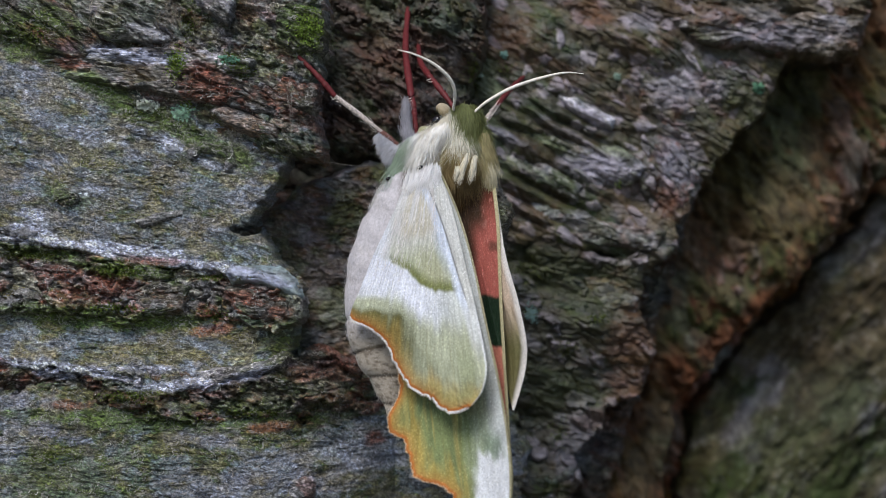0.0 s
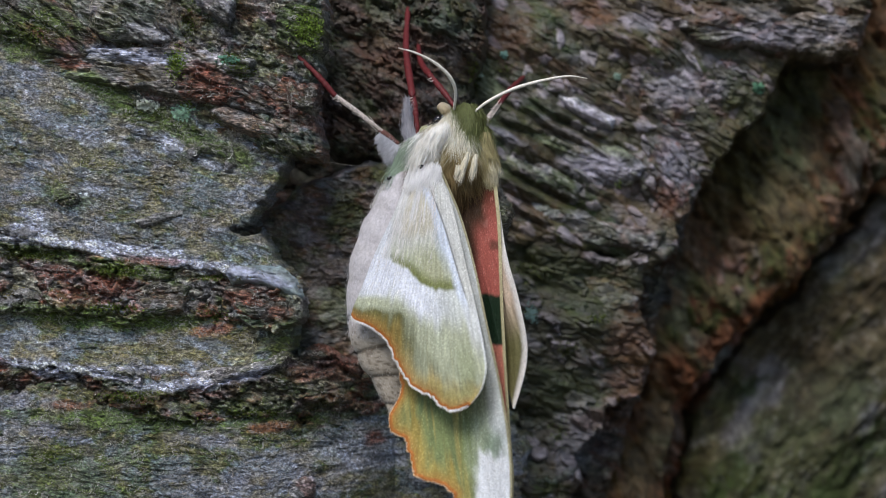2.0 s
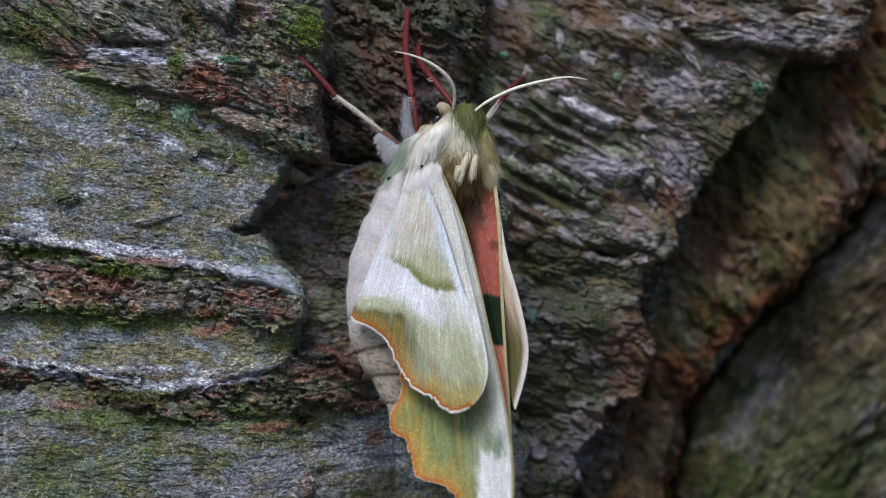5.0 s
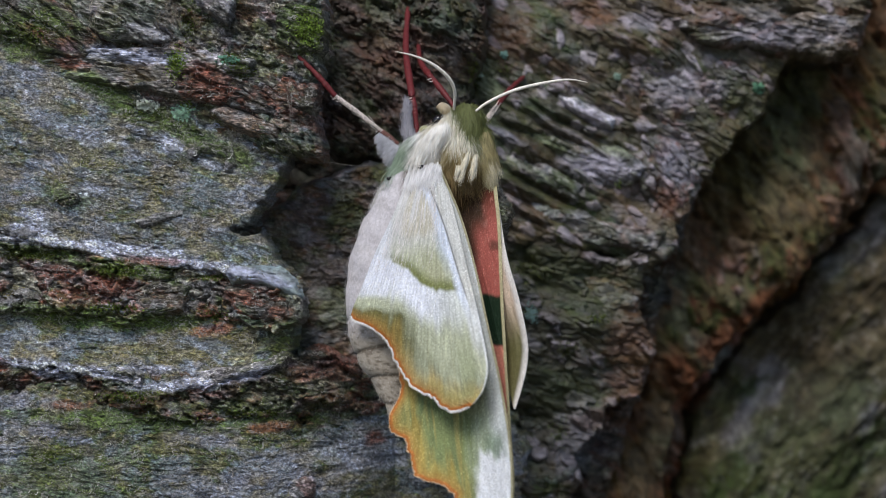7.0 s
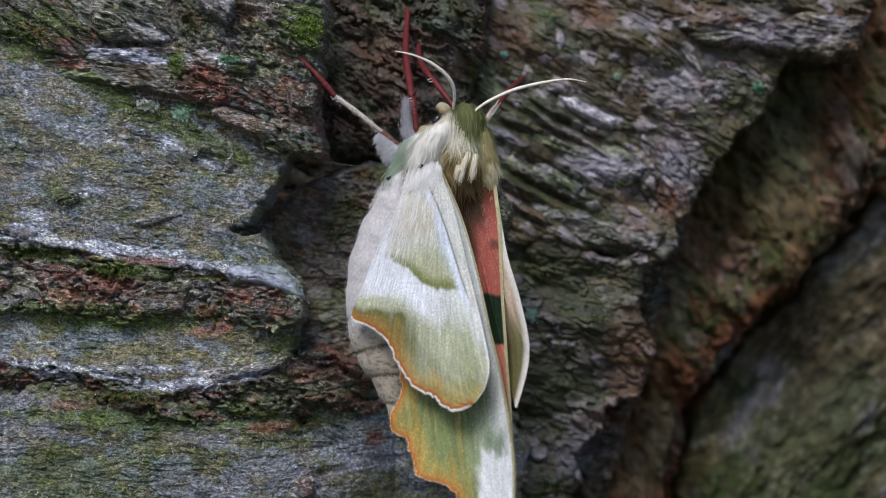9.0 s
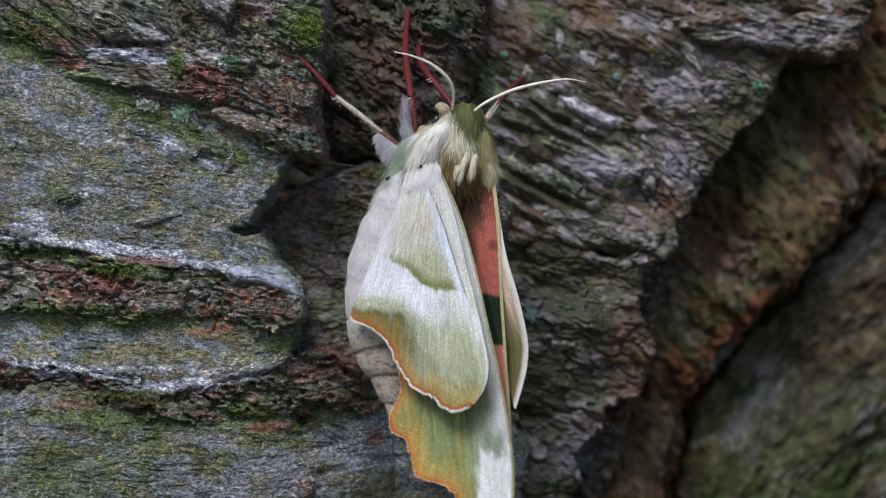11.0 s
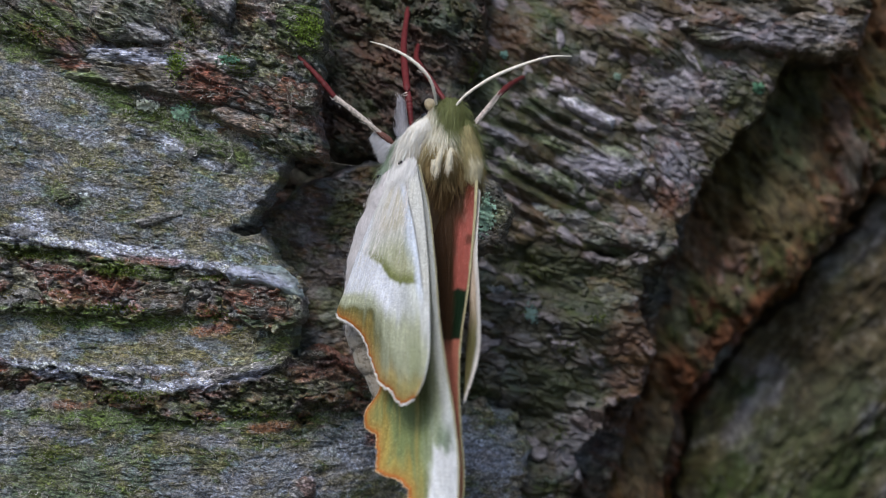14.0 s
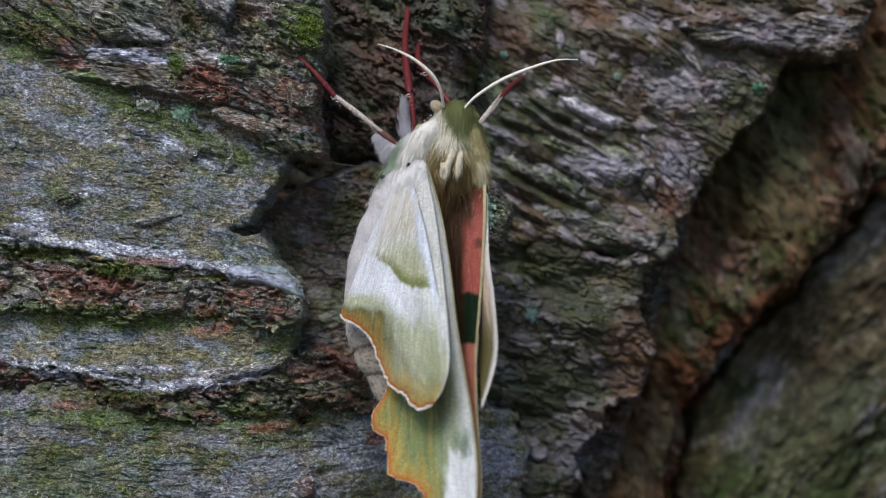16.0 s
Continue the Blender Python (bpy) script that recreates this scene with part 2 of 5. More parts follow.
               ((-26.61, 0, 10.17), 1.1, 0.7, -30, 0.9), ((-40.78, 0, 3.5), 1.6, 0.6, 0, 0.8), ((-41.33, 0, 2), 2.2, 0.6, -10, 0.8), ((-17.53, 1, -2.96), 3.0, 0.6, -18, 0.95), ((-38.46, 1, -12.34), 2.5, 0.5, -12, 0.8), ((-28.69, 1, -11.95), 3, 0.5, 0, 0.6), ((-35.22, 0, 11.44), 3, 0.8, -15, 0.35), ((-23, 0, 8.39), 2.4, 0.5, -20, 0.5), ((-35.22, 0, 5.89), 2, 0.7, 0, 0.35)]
# lilac highlights painted on the slab; the first brightens the lower slab's foot
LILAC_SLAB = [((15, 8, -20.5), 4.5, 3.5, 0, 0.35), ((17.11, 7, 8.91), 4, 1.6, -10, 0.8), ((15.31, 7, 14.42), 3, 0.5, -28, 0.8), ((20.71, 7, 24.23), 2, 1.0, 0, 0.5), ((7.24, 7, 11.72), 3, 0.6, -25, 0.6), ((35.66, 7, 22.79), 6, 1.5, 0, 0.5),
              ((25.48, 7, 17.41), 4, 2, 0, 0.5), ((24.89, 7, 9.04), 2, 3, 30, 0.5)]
RED_WOUND = [((-36.6, -1, 18.3), 1.8, 0.7, -8, 0.9), ((-23.4, -1, 16.6), 1.6, 1.0, -30, 0.9), ((-38.19, 1, -2.29), 3.5, 0.8, -5, 0.85), ((-33.16, 1, -3.74), 3, 1.2, 0, 0.8), ((-28.69, 1, -1.17), 3, 0.5, -5, 0.7), ((-23, 1, -8.04), 2.4, 0.7, 10, 0.8), ((-19.76, 1, -4.41), 2.2, 0.8, 0, 0.7),
             ((-18.65, 1, -4.97), 1.4, 1.0, 0, 0.8), ((-16.3, 1, -6.42), 1.4, 0.9, 0, 0.8), ((-23.39, 1, -6.42), 1.2, 0.5, 0, 0.8), ((-12.06, 3, -12.12), 4.5, 1.2, 0, 0.7), ((-17.14, 3, -17.81), 4, 0.6, 0, 0.75), ((-36.69, 2, -15.43), 2.5, 0.6, 0, 0.7), ((-37.81, -1, 20.4), 3, 0.8, -20, 0.7),
             ((-22.89, -1, 16.53), 3, 1.4, -20, 0.7), ((-7.1, 3, -19.5), 1.1, 0.9, 0, 0.9), ((-5.35, 5, 19.41), 5, 4, 0, 0.5)]
SAGE_SLAB = [((4.81, 7, 17.8), 1.5, 2.6, 0, 0.85), ((18.72, 7, 10.43), 2.2, 0.7, -10, 0.6), ((5.42, 7, 3.48), 1.0, 2.0, 0, 0.5), ((11.76, 7, 11.15), 3.5, 0.5, -28, 0.6), ((9.21, 7, 8.59), 3.0, 0.5, -28, 0.6)]
RED_SLAB = [((24.3, 7, 5.15), 1.2, 2, 0, 0.7), ((15.92, 7, 25.31), 3, 1.6, 0, 0.6), ((33.28, 28, -8.49), 9, 1.6, 42, 0.9), ((27.36, 28, -14.4), 2.5, 5, 20, 0.9), ((44.72, 26, 17.01), 3, 9, -20, 0.5),
            ((16.67, 9, -18.36), 2.5, 1.2, 0, 0.4), ((6.94, 7, 22.79), 3, 2.5, 0, 0.5), ((20.51, 25, -12.91), 3, 9, 0, 0.6)]


def stained(col, x, z, u, v, seed):
    """Lay the films, wounds, painted sheen and painted shade over a bark colour, with ragged edges."""
    rag = 1.6 * (fbm(u / 1.6, v / 0.9, seed, 5, 0.65) - 0.5)
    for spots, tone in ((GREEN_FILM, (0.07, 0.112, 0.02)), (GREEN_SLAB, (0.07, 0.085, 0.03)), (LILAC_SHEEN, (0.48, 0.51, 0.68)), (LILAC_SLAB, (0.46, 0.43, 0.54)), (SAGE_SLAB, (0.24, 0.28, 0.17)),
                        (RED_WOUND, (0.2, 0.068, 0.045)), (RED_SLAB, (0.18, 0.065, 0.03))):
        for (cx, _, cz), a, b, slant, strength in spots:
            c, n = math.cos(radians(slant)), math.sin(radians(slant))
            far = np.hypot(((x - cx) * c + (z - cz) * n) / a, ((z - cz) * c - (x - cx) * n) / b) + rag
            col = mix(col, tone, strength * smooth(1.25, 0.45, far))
    return col


class Plate:
    """One flake or slab of bark: an outline, a tilted face, relief along its fibres, and its colours."""

    def __init__(self, outline, d, slope=(0, 0), grain=0, seed=1, thick=4.0, round_off=1.2, jag=0.8, strata=0.35, bands=5.0,
                 lumps=0.6, fibre=0.12, moss=0.3, red=0.2, lilac=0.5, flecks=0.5, dark=0.3, step=0.1, label="", mat=None, scale=1.0, gain=1.0, ochre=0.0, base=GREY,
                 calm=0.0, chunk=0.0, chunk_size=1.5, mottle=0.0, bend=0.0, ridge=0.0):
        self.outline, self.d, self.slope, self.grain, self.seed, self.thick = outline, d, slope, grain, seed, thick
        self.round_off, self.jag, self.strata, self.bands, self.lumps, self.fibre = round_off, jag, strata, bands, lumps, fibre
        self.moss, self.red, self.lilac, self.flecks, self.dark, self.step = moss, red, lilac, flecks, dark, step
        self.label, self.mat, self.scale, self.gain, self.ochre, self.base = label, mat, scale, gain, ochre, base
        self.calm, self.chunk, self.chunk_size, self.mottle, self.bend, self.ridge = calm, chunk, chunk_size, mottle, bend, ridge
        p = np.asarray(outline, float)
        self.centre = p.mean(0)
        self.low, self.high = p.min(0) - 1.5, p.max(0) + 1.5

    def shape(self, x, z):
        s, k = self.seed * 31, self.scale
        a = radians(self.grain)
        u = (x * np.cos(a) + z * np.sin(a)) / k
        v = (-x * np.sin(a) + z * np.cos(a)) / k
        inner = edge_distance(x, z, self.outline)
        inner = inner + self.jag * (fbm(u / 2.2, v / 1.6, s + 1, 4, 0.6) - 0.5) * 2
        v = v + 1.4 * (fbm(u / 7, v / 5, s + 2, 3) - 0.5)
        lay = fbm(u / 6, v / 1.25, s + 3, 5, 0.58) * self.bands
        stair = np.floor(lay) + smooth(0.8, 1.0, lay - np.floor(lay))
        rough = fbm(u / 0.8, v / 0.26, s + 5, 3, 0.65) - 0.5
        crumb = fbm(u / 0.55, v / 0.34, s + 6, 3, 0.6)
        relief = self.strata * k * (stair - self.bands / 2) + self.lumps * k * 2 * (fbm(u / 6, v / 4, s + 4, 4) - 0.5)
        crack = smooth(0.035, 0.0, np.abs(fbm(u / 5, v / 0.9, s + 9, 4, 0.55) - 0.5)) * smooth(0.45, 0.6, fbm(u / 6, v / 4, s + 10, 2))
        relief = relief - max(1.44 * self.strata * k, 0.3) * crack
        curl = fbm(u / 1.3 + 2 * rough, v / 0.75, s + 7, 3, 0.6)
        curl = smooth(0.03, 0.008, np.abs(curl - 0.5)) * smooth(0.42, 0.55, fbm(u / 3, v / 2, s + 8, 2))
        pit = smooth(0.42, 0.32, crumb)
        if self.ridge:
            wave = np.abs(np.sin(np.pi * (v * k / 1.9 + 0.9 * fbm(u / 3, v / 2, s + 15, 3))))
            relief = relief + self.ridge * (wave - 0.5) * smooth(1.2, 0.7, np.hypot((x - 10.5) / 8.5, (z - 9.5) / 7.5))
        warp = 1.5 * (fbm(u / 1.6, v / 1.2, s + 12, 4, 0.6) - 0.5)
        f1, gap, own = cells(u / (1.35 * self.chunk_size) + warp, v / (0.8 * self.chunk_size) - warp, s + 13)
        relief = relief + self.chunk * ((own - 0.5) * smooth(0.02, 0.3, gap) + 0.8 * smooth(0.0, 0.35, gap) - 0.5 * f1)
        relief = relief + self.fibre * (1 - self.calm) * k * (2.2 * rough + 0.6 * smooth(0.52, 0.62, crumb) + 1.1 * curl - 0.9 * pit)
        face = self.d + self.slope[0] * (x - self.centre[0]) + self.slope[1] * (z - self.centre[1])
        face = face - self.bend * np.clip(x + 19, 0, 14) ** 2
        e = np.clip(inner / self.round_off, 0, 1)
        h = face + relief - self.round_off * 0.5 * (1 - np.sqrt(1 - (1 - e) ** 2))
        h = h - self.thick * np.clip(-inner / 0.45, 0, 1)
        return h, inner, lay - np.floor(lay), curl, pit, (f1, gap, own), u, v

    def height(self, x, z):
        x, z = np.asarray(x, float), np.asarray(z, float)
        near = (x > self.low[0]) & (x < self.high[0]) & (z > self.low[1]) & (z < self.high[1])
        out = np.full(x.shape, -99.0)
        if near.any():
            h, inner, *_ = self.shape(x[near], z[near])
            out[near] = np.where(inner > 0, h, -99)
        return out

    def colours(self, inner, step, curl, pit, cell, u, v, x, z):
        s = self.seed * 31 + 500
        big = fbm(u / 9, v / 7, s, 4)
        mid = fbm(u / 2.6, v / 1.5, s + 1, 4, 0.6)
        fine = fbm(u / 0.5, v / 0.24, s + 2, 3, 0.6)
        col = mix(np.broadcast_to(np.array(self.base), (*u.shape, 3)), OLIVE, 0.8 * smooth(0.36, 0.62, big))
        col = mix(col, np.array(self.base) * (0.85, 0.87, 0.97), 0.6 * smooth(0.45, 0.6, fbm(u / 3.2, v / 2.0, s + 9, 4, 0.6)))
        col = mix(col, BROWN, self.dark * smooth(0.4, 0.62, fbm(u / 4, v / 3, s + 3, 4)) + 0.25 * self.dark)
        col = mix(col, LILAC, self.lilac * smooth(0.42, 0.74, mid))
        col = mix(col, GREEN, np.clip(self.moss * 1.6 * smooth(0.46, 0.62, fbm(u / 3.5, v / 2.2, s + 4, 5, 0.6)), 0, 0.92))
        f1, gap, own = cell
        patch = fbm(u / 2.4, v / 1.2, s + 11, 5, 0.68)
        col = mix(col, (0.16, 0.2, 0.29), self.calm * (1 - self.mottle) * 0.8 * smooth(0.51, 0.58, patch))
        col = mix(col, (0.17, 0.145, 0.06), self.calm * (1 - self.mottle) * 0.8 * smooth(0.47, 0.41, patch))
        col = mix(col, (0.07, 0.08, 0.06), self.calm * (1 - self.mottle) * 0.7 * smooth(0.55, 0.66, fbm(u / 1.3, v / 0.6, s + 12, 4, 0.65)))
        col = mix(col, (0.3, 0.08, 0.04), 0.75 * min(1.0, self.chunk) * self.red * smooth(0.72, 0.85, own) * smooth(0.35, 0.55, fbm(u / 1.2, v / 0.9, s + 13, 3)))
        col = mix(col, (0.29, 0.28, 0.2), 0.6 * min(1.0, self.chunk) * (1 - self.mottle) * smooth(0.34, 0.2, own))
        col = mix(col, (0.5, 0.45, 0.52), self.mottle * smooth(0.6, 0.85, own + 0.5 * (mid - 0.5)) * smooth(0.05, 0.25, gap))
        col = mix(col, (0.05, 0.05, 0.025), self.mottle * smooth(0.42, 0.2, own + 0.6 * (mid - 0.5)))
        broken = smooth(0.55, 0.75, step) * (1 - smooth(0.9, 1.0, step)) + (inner < 0.5)
        col = mix(col, RED, np.clip(self.red * 1.5 * smooth(0.5, 0.63, fbm(u / 2.4, v / 1.7, s + 5, 5, 0.6)) * np.clip(0.45 + broken, 0, 1), 0, 0.9))
        col = mix(col, OCHRE, self.ochre * smooth(0.45, 0.6, fbm(u / 5, v / 5, s + 6, 4)))
        col = mix(col, PALE, np.clip(0.7 * (1 - self.calm) * self.flecks * smooth(0.6, 0.7, fine) * smooth(0.2, 0.5, mid), 0, 0.85))
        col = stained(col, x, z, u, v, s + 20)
        col = col * (1 + (1 - 0.6 * self.calm) * (-0.16 + 0.32 * smooth(0.3, 0.7, fbm(u / 1.5, v / 0.6, s + 8, 4, 0.6))))[..., None]
        col = mix(col, PALE, np.clip((1 - 0.6 * self.calm) * self.flecks * 0.9 * curl, 0, 0.9))
        col = mix(col, (0.05, 0.043, 0.03), 0.45 * (1 - self.calm) * pit)
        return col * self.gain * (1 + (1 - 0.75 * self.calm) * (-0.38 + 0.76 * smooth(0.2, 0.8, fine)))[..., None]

    def build(self, parent):
        nx = int((self.high[0] - self.low[0]) / self.step) + 2
        nz = int((self.high[1] - self.low[1]) / self.step) + 2
        x, z = np.meshgrid(np.linspace(self.low[0], self.high[0], nx), np.linspace(self.low[1], self.high[1], nz), indexing="ij")
        h, inner, step, curl, pit, cell, u, v = self.shape(x, z)
        col = self.colours(inner, step, curl, pit, cell, u, v, x, z).reshape(-1, 3)
        keep = (inner > -0.6).ravel()
        f = grid_faces(nx, nz)
        f = f[keep[f].all(1)]
        used, f = np.unique(f, return_inverse=True)
        ob = new("bark_plate", raw_mesh("bark_plate", to_world(x.ravel(), h.ravel(), z.ravel())[used], f.reshape(-1, 4)[:, ::-1],
                                        self.mat or BARK, col[used]))
        if self.label:
            tagged(ob, self.label)
        return under(ob, parent)


PLATES = [
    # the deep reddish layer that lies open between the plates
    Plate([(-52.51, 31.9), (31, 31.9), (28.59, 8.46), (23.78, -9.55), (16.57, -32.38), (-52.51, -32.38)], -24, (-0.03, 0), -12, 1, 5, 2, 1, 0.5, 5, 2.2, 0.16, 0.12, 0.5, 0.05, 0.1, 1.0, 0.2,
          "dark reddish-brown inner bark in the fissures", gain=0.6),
    # the large grey plate with its broken edge round the hole
    Plate([(-48, 22.83), (-39.11, 21.72), (-34.67, 20.06), (-30.22, 17.56), (-25.22, 15.33), (-19.11, 13.11), (-14.39, 10.61), (-15.78, 8.72), (-16.44, 6.17), (-18.44, 4.06), (-19.33, 2.28), (-20.67, 1.94), (-19.56, 1.28), (-18.44, 1.5), (-16.22, -1.61), (-14.39, -3.94), (-19.11, -3.06), (-25.22, -2.17), (-32.44, -0.83), (-38, 0.06), (-43.56, 1.61), (-48, 2.17)],
          -0.6, (-0.05, 0.03), -10, 2, 6, 0.5, 0.9, 0.1, 5, 0.7, 0.11, 0.45, 0.06, 0.12, 0.35, 0.15, gain=1.75, mat=GREY_BARK, calm=0.6),
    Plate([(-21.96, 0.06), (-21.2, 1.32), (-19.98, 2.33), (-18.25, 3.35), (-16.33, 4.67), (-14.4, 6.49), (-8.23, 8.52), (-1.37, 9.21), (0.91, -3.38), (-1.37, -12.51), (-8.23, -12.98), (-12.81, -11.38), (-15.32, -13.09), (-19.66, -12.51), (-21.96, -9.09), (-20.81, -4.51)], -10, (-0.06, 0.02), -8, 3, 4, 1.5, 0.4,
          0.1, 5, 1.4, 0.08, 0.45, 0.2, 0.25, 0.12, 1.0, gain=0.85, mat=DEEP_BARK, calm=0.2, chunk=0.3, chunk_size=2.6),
    # the layered slab above it, with its loose flakes
    Plate([(-48, 28.94), (-12.11, 28.94), (-11.67, 22.28), (-12.11, 17.83), (-13, 14.5), (-12.33, 11.17), (-12.11, 8.72), (-15.78, 9.39), (-20.22, 10.5), (-25.22, 11.94), (-30.22, 13.83), (-35.22, 16.72), (-40.22, 18.28), (-48, 18.94)], 0.6, (0.0, 0.03), -22, 4, 6, 3.0, 0.7,
          0.3, 7, 1.1, 0.14, 0.7, 0.4, 0.45, 0.5, 0.7, gain=1.35, chunk=0.5, chunk_size=1.6, calm=0.35, mat=GREY_BARK),
    Plate([(-40.93, 18.54), (-35.43, 19.53), (-26.63, 19.64), (-18.59, 18.32), (-18.92, 17.11), (-24.98, 17.11), (-26.63, 16.23), (-32.13, 15.9), (-36.53, 16.67)], 1.6, (0.12, 0.12), -10, 5, 2.5, 0.8, 0.45, 0.4, 6, 0.4, 0.12, 0.1, 0.15, 0.8, 0.5, 0.5, gain=1.2, mat=FIBRE_BARK,
          label="silver-grey fibrous flake of bark"),
    Plate([(-30.07, 16.09), (-26.76, 16.75), (-20.12, 15.65), (-19.02, 15.09), (-21.23, 14.43), (-25.65, 14.87)], 1.9, (0, 0.1), -8, 6, 2, 0.8, 0.3, 0.3, 4, 0.4, 0.12, 0.1, 0.7, 0.15, 0.2, 0.6, label="reddish broken flake of bark"),
    Plate([(-22.78, 13.54), (-21.45, 13.99), (-16.36, 11.89), (-16.25, 11), (-18.35, 11.33), (-21.23, 12.44)], 1.5, (0, 0.1), -24, 7, 1.6, 0.5, 0.2, 0.1, 3, 0.2, 0.06, 0.05, 0.1, 0.4, 0.5, 0.5, gain=1.5, ochre=0.5, label="thin pale strip of bark"),
    Plate([(-24.55, 17.19), (-20.12, 17.75), (-12.38, 16.09), (-12.83, 13.05), (-17.36, 13.05), (-22.33, 14.54)], 1.6, (0, 0.05), -25, 8, 2.5, 1, 0.6, 0.4, 5, 0.6, 0.12, 0.2, 0.75, 0.2, 0.25, 0.6),
    Plate([(-25.1, 27.7), (-19.02, 27.7), (-19.85, 24.93), (-21.12, 22.17), (-22.56, 22.94), (-23.99, 23.83)], 2.4, (0, -0.1), -40, 9, 2.5, 0.7, 0.3, 0.3, 5, 0.4, 0.1, 0.15, 0.1, 0.8, 0.6, 0.4, mat=FIBRE_BARK),
    Plate([(-47.77, 27.7), (-40.03, 26.59), (-36.71, 23.27), (-33.39, 20.18), (-35.05, 18.85), (-38.92, 19.4), (-42.24, 21.06), (-47.77, 22.17)], 1.7, (0, 0), -35, 10, 2.5, 1, 0.5, 0.4, 5, 0.6, 0.1, 0.5, 0.45, 0.15, 0.2, 0.7, gain=1.15, label="mossy reddish flake of bark"),
    Plate([(-38.92, 28.25), (-25.65, 28.25), (-26.76, 23.27), (-25.1, 20.23), (-32.29, 20.51), (-35.05, 21.89)], 1.5, (0, -0.05), -25, 11, 2.5, 1, 0.5, 0.35, 6, 0.6, 0.12, 0.35, 0.15, 0.5, 0.4, 0.6, gain=1.4, mat=FIBRE_BARK),
    Plate([(-16.59, 23.61), (-14.6, 24.16), (-11.83, 23.27), (-11.5, 21.06), (-12.27, 19.29), (-14.6, 19.07), (-16.25, 20.73)], 2.0, (0, 0), -30, 12, 3, 1.2, 0.5, 0.3, 4, 0.6, 0.12, 0.8, 0.1, 0.1, 0.15, 0.4, label="mossy knob of bark"),
    # the broken, mossy seam below the grey plate
    Plate([(-48.23, 2.85), (-40.42, 2.01), (-35.39, 0.89), (-27.02, -0.5), (-20.32, -1.62), (-14.74, -3.29), (-13.96, -6.64), (-16.64, -8.09), (-20.32, -7.31), (-25.35, -6.98), (-30.59, -6.98), (-31.37, -7.76), (-37.07, -6.42), (-43.77, -6.53), (-48.23, -6.2)], -1.3, (-0.02, -0.14), -6, 13, 4, 1.0,
          1.0, 0.25, 6, 1.6, 0.16, 0.7, 0.6, 0.3, 0.35, 0.45, gain=1.65, chunk=1.0, chunk_size=2.6, calm=0.1, mat=GREY_BARK, label="broken reddish bark seam with moss"),
    # the second grey plate and the seam under it
    Plate([(-48.23, -3.29), (-38.19, -3.57), (-30.93, -4.41), (-24.23, -4.69), (-20.32, -5.53), (-15.3, -5.53), (-14.74, -8.88), (-15.58, -11.39), (-19.2, -12.45), (-22.55, -13.68), (-27.02, -14.01), (-29.81, -14.68), (-34.84, -13.01), (-39.3, -12), (-48.23, -11.44)], -1.6, (-0.03, -0.12), -4, 14, 4, 0.5,
          1.0, 0.14, 5, 0.7, 0.11, 0.6, 0.08, 0.25, 0.3, 0.2, gain=1.75, base=(0.16, 0.185, 0.13), mat=GREY_BARK, calm=0.75, bend=0.12),
    Plate([(-48.47, -9.48), (-35.57, -11.16), (-27.15, -12), (-20.42, -11.72), (-12.57, -10.6), (-3.59, -12.85), (-2.47, -16.44), (-10.32, -17.22), (-18.74, -16.89), (-25.47, -17.33), (-32.76, -16.77), (-38.37, -15.65), (-48.47, -15.09)], -2.0, (-0.03, 0.0), -5, 15, 4, 1.0, 1.0, 0.35, 6, 1.7, 0.14,
          0.6, 0.6, 0.25, 0.2, 0.9, gain=1.1, chunk=0.9, chunk_size=2.2, calm=0.1, bend=0.06, mat=GREY_BARK, label="broken reddish bark seam with moss"),
    Plate([(-48.47, -12.85), (-38.37, -13.97), (-27.15, -15.09), (-20.42, -15.37), (-12.57, -16.49), (-9.76, -15.93), (-4.71, -15.37), (4.26, -15.76), (7.6, -17.9), (8.6, -21.82), (8.0, -25.75), (8.9, -30.24), (-48.47, -30.24)], -2.4, (-0.11, -0.1), -3, 16, 4, 3.0, 2.0, 0.16, 6, 0.8, 0.11, 0.65, 0.06, 0.3,
          0.3, 0.2, gain=1.5, mat=GREY_BARK, calm=0.65, bend=0.055),
    # loose scraps and blisters on the plates
    Plate([(-20.9, -2.3), (-18.6, -1.95), (-16.35, -2.15), (-14.96, -3.15), (-14.3, -4.6), (-15.8, -4.15), (-18, -3.35), (-20.5, -3.1)], -0.1, (-0.12, 0.1), -15, 63, 1.2, 0.7, 0.25, 0.05, 3, 0.2, 0.03, 0.3, 0.02, 0.3, 0.0, 0.0, gain=0.8, base=(0.42, 0.54, 0.56), mat=SMOOTH_BARK, calm=0.3, label="smooth pale blue-green lip of bark"),
    Plate([(-25.22, 9.61), (-23.56, 10.5), (-20.78, 9.94), (-20.33, 8.28), (-21.33, 7.83), (-21.56, 9.17), (-23.78, 9.5), (-24.78, 8.72)], -0.1, (0, 0.1), -15, 51, 1.0, 0.4, 0.2, 0.08, 3, 0.2, 0.05, 0.1, 0.05, 0.8, 0.6, 0.1, gain=0.8, label="thin curled scrap of bark"),
    Plate([(-30.33, 2.72), (-29, 3.17), (-25.78, 3.83), (-25.67, 3.39), (-28, 2.72), (-29.67, 2.17)], -0.25, (0, 0), 12, 52, 0.8, 0.3, 0.15, 0.05, 3, 0.15, 0.05, 0.05, 0.05, 0.5, 0.6, 0.1, gain=0.8, label="thin curled scrap of bark"),
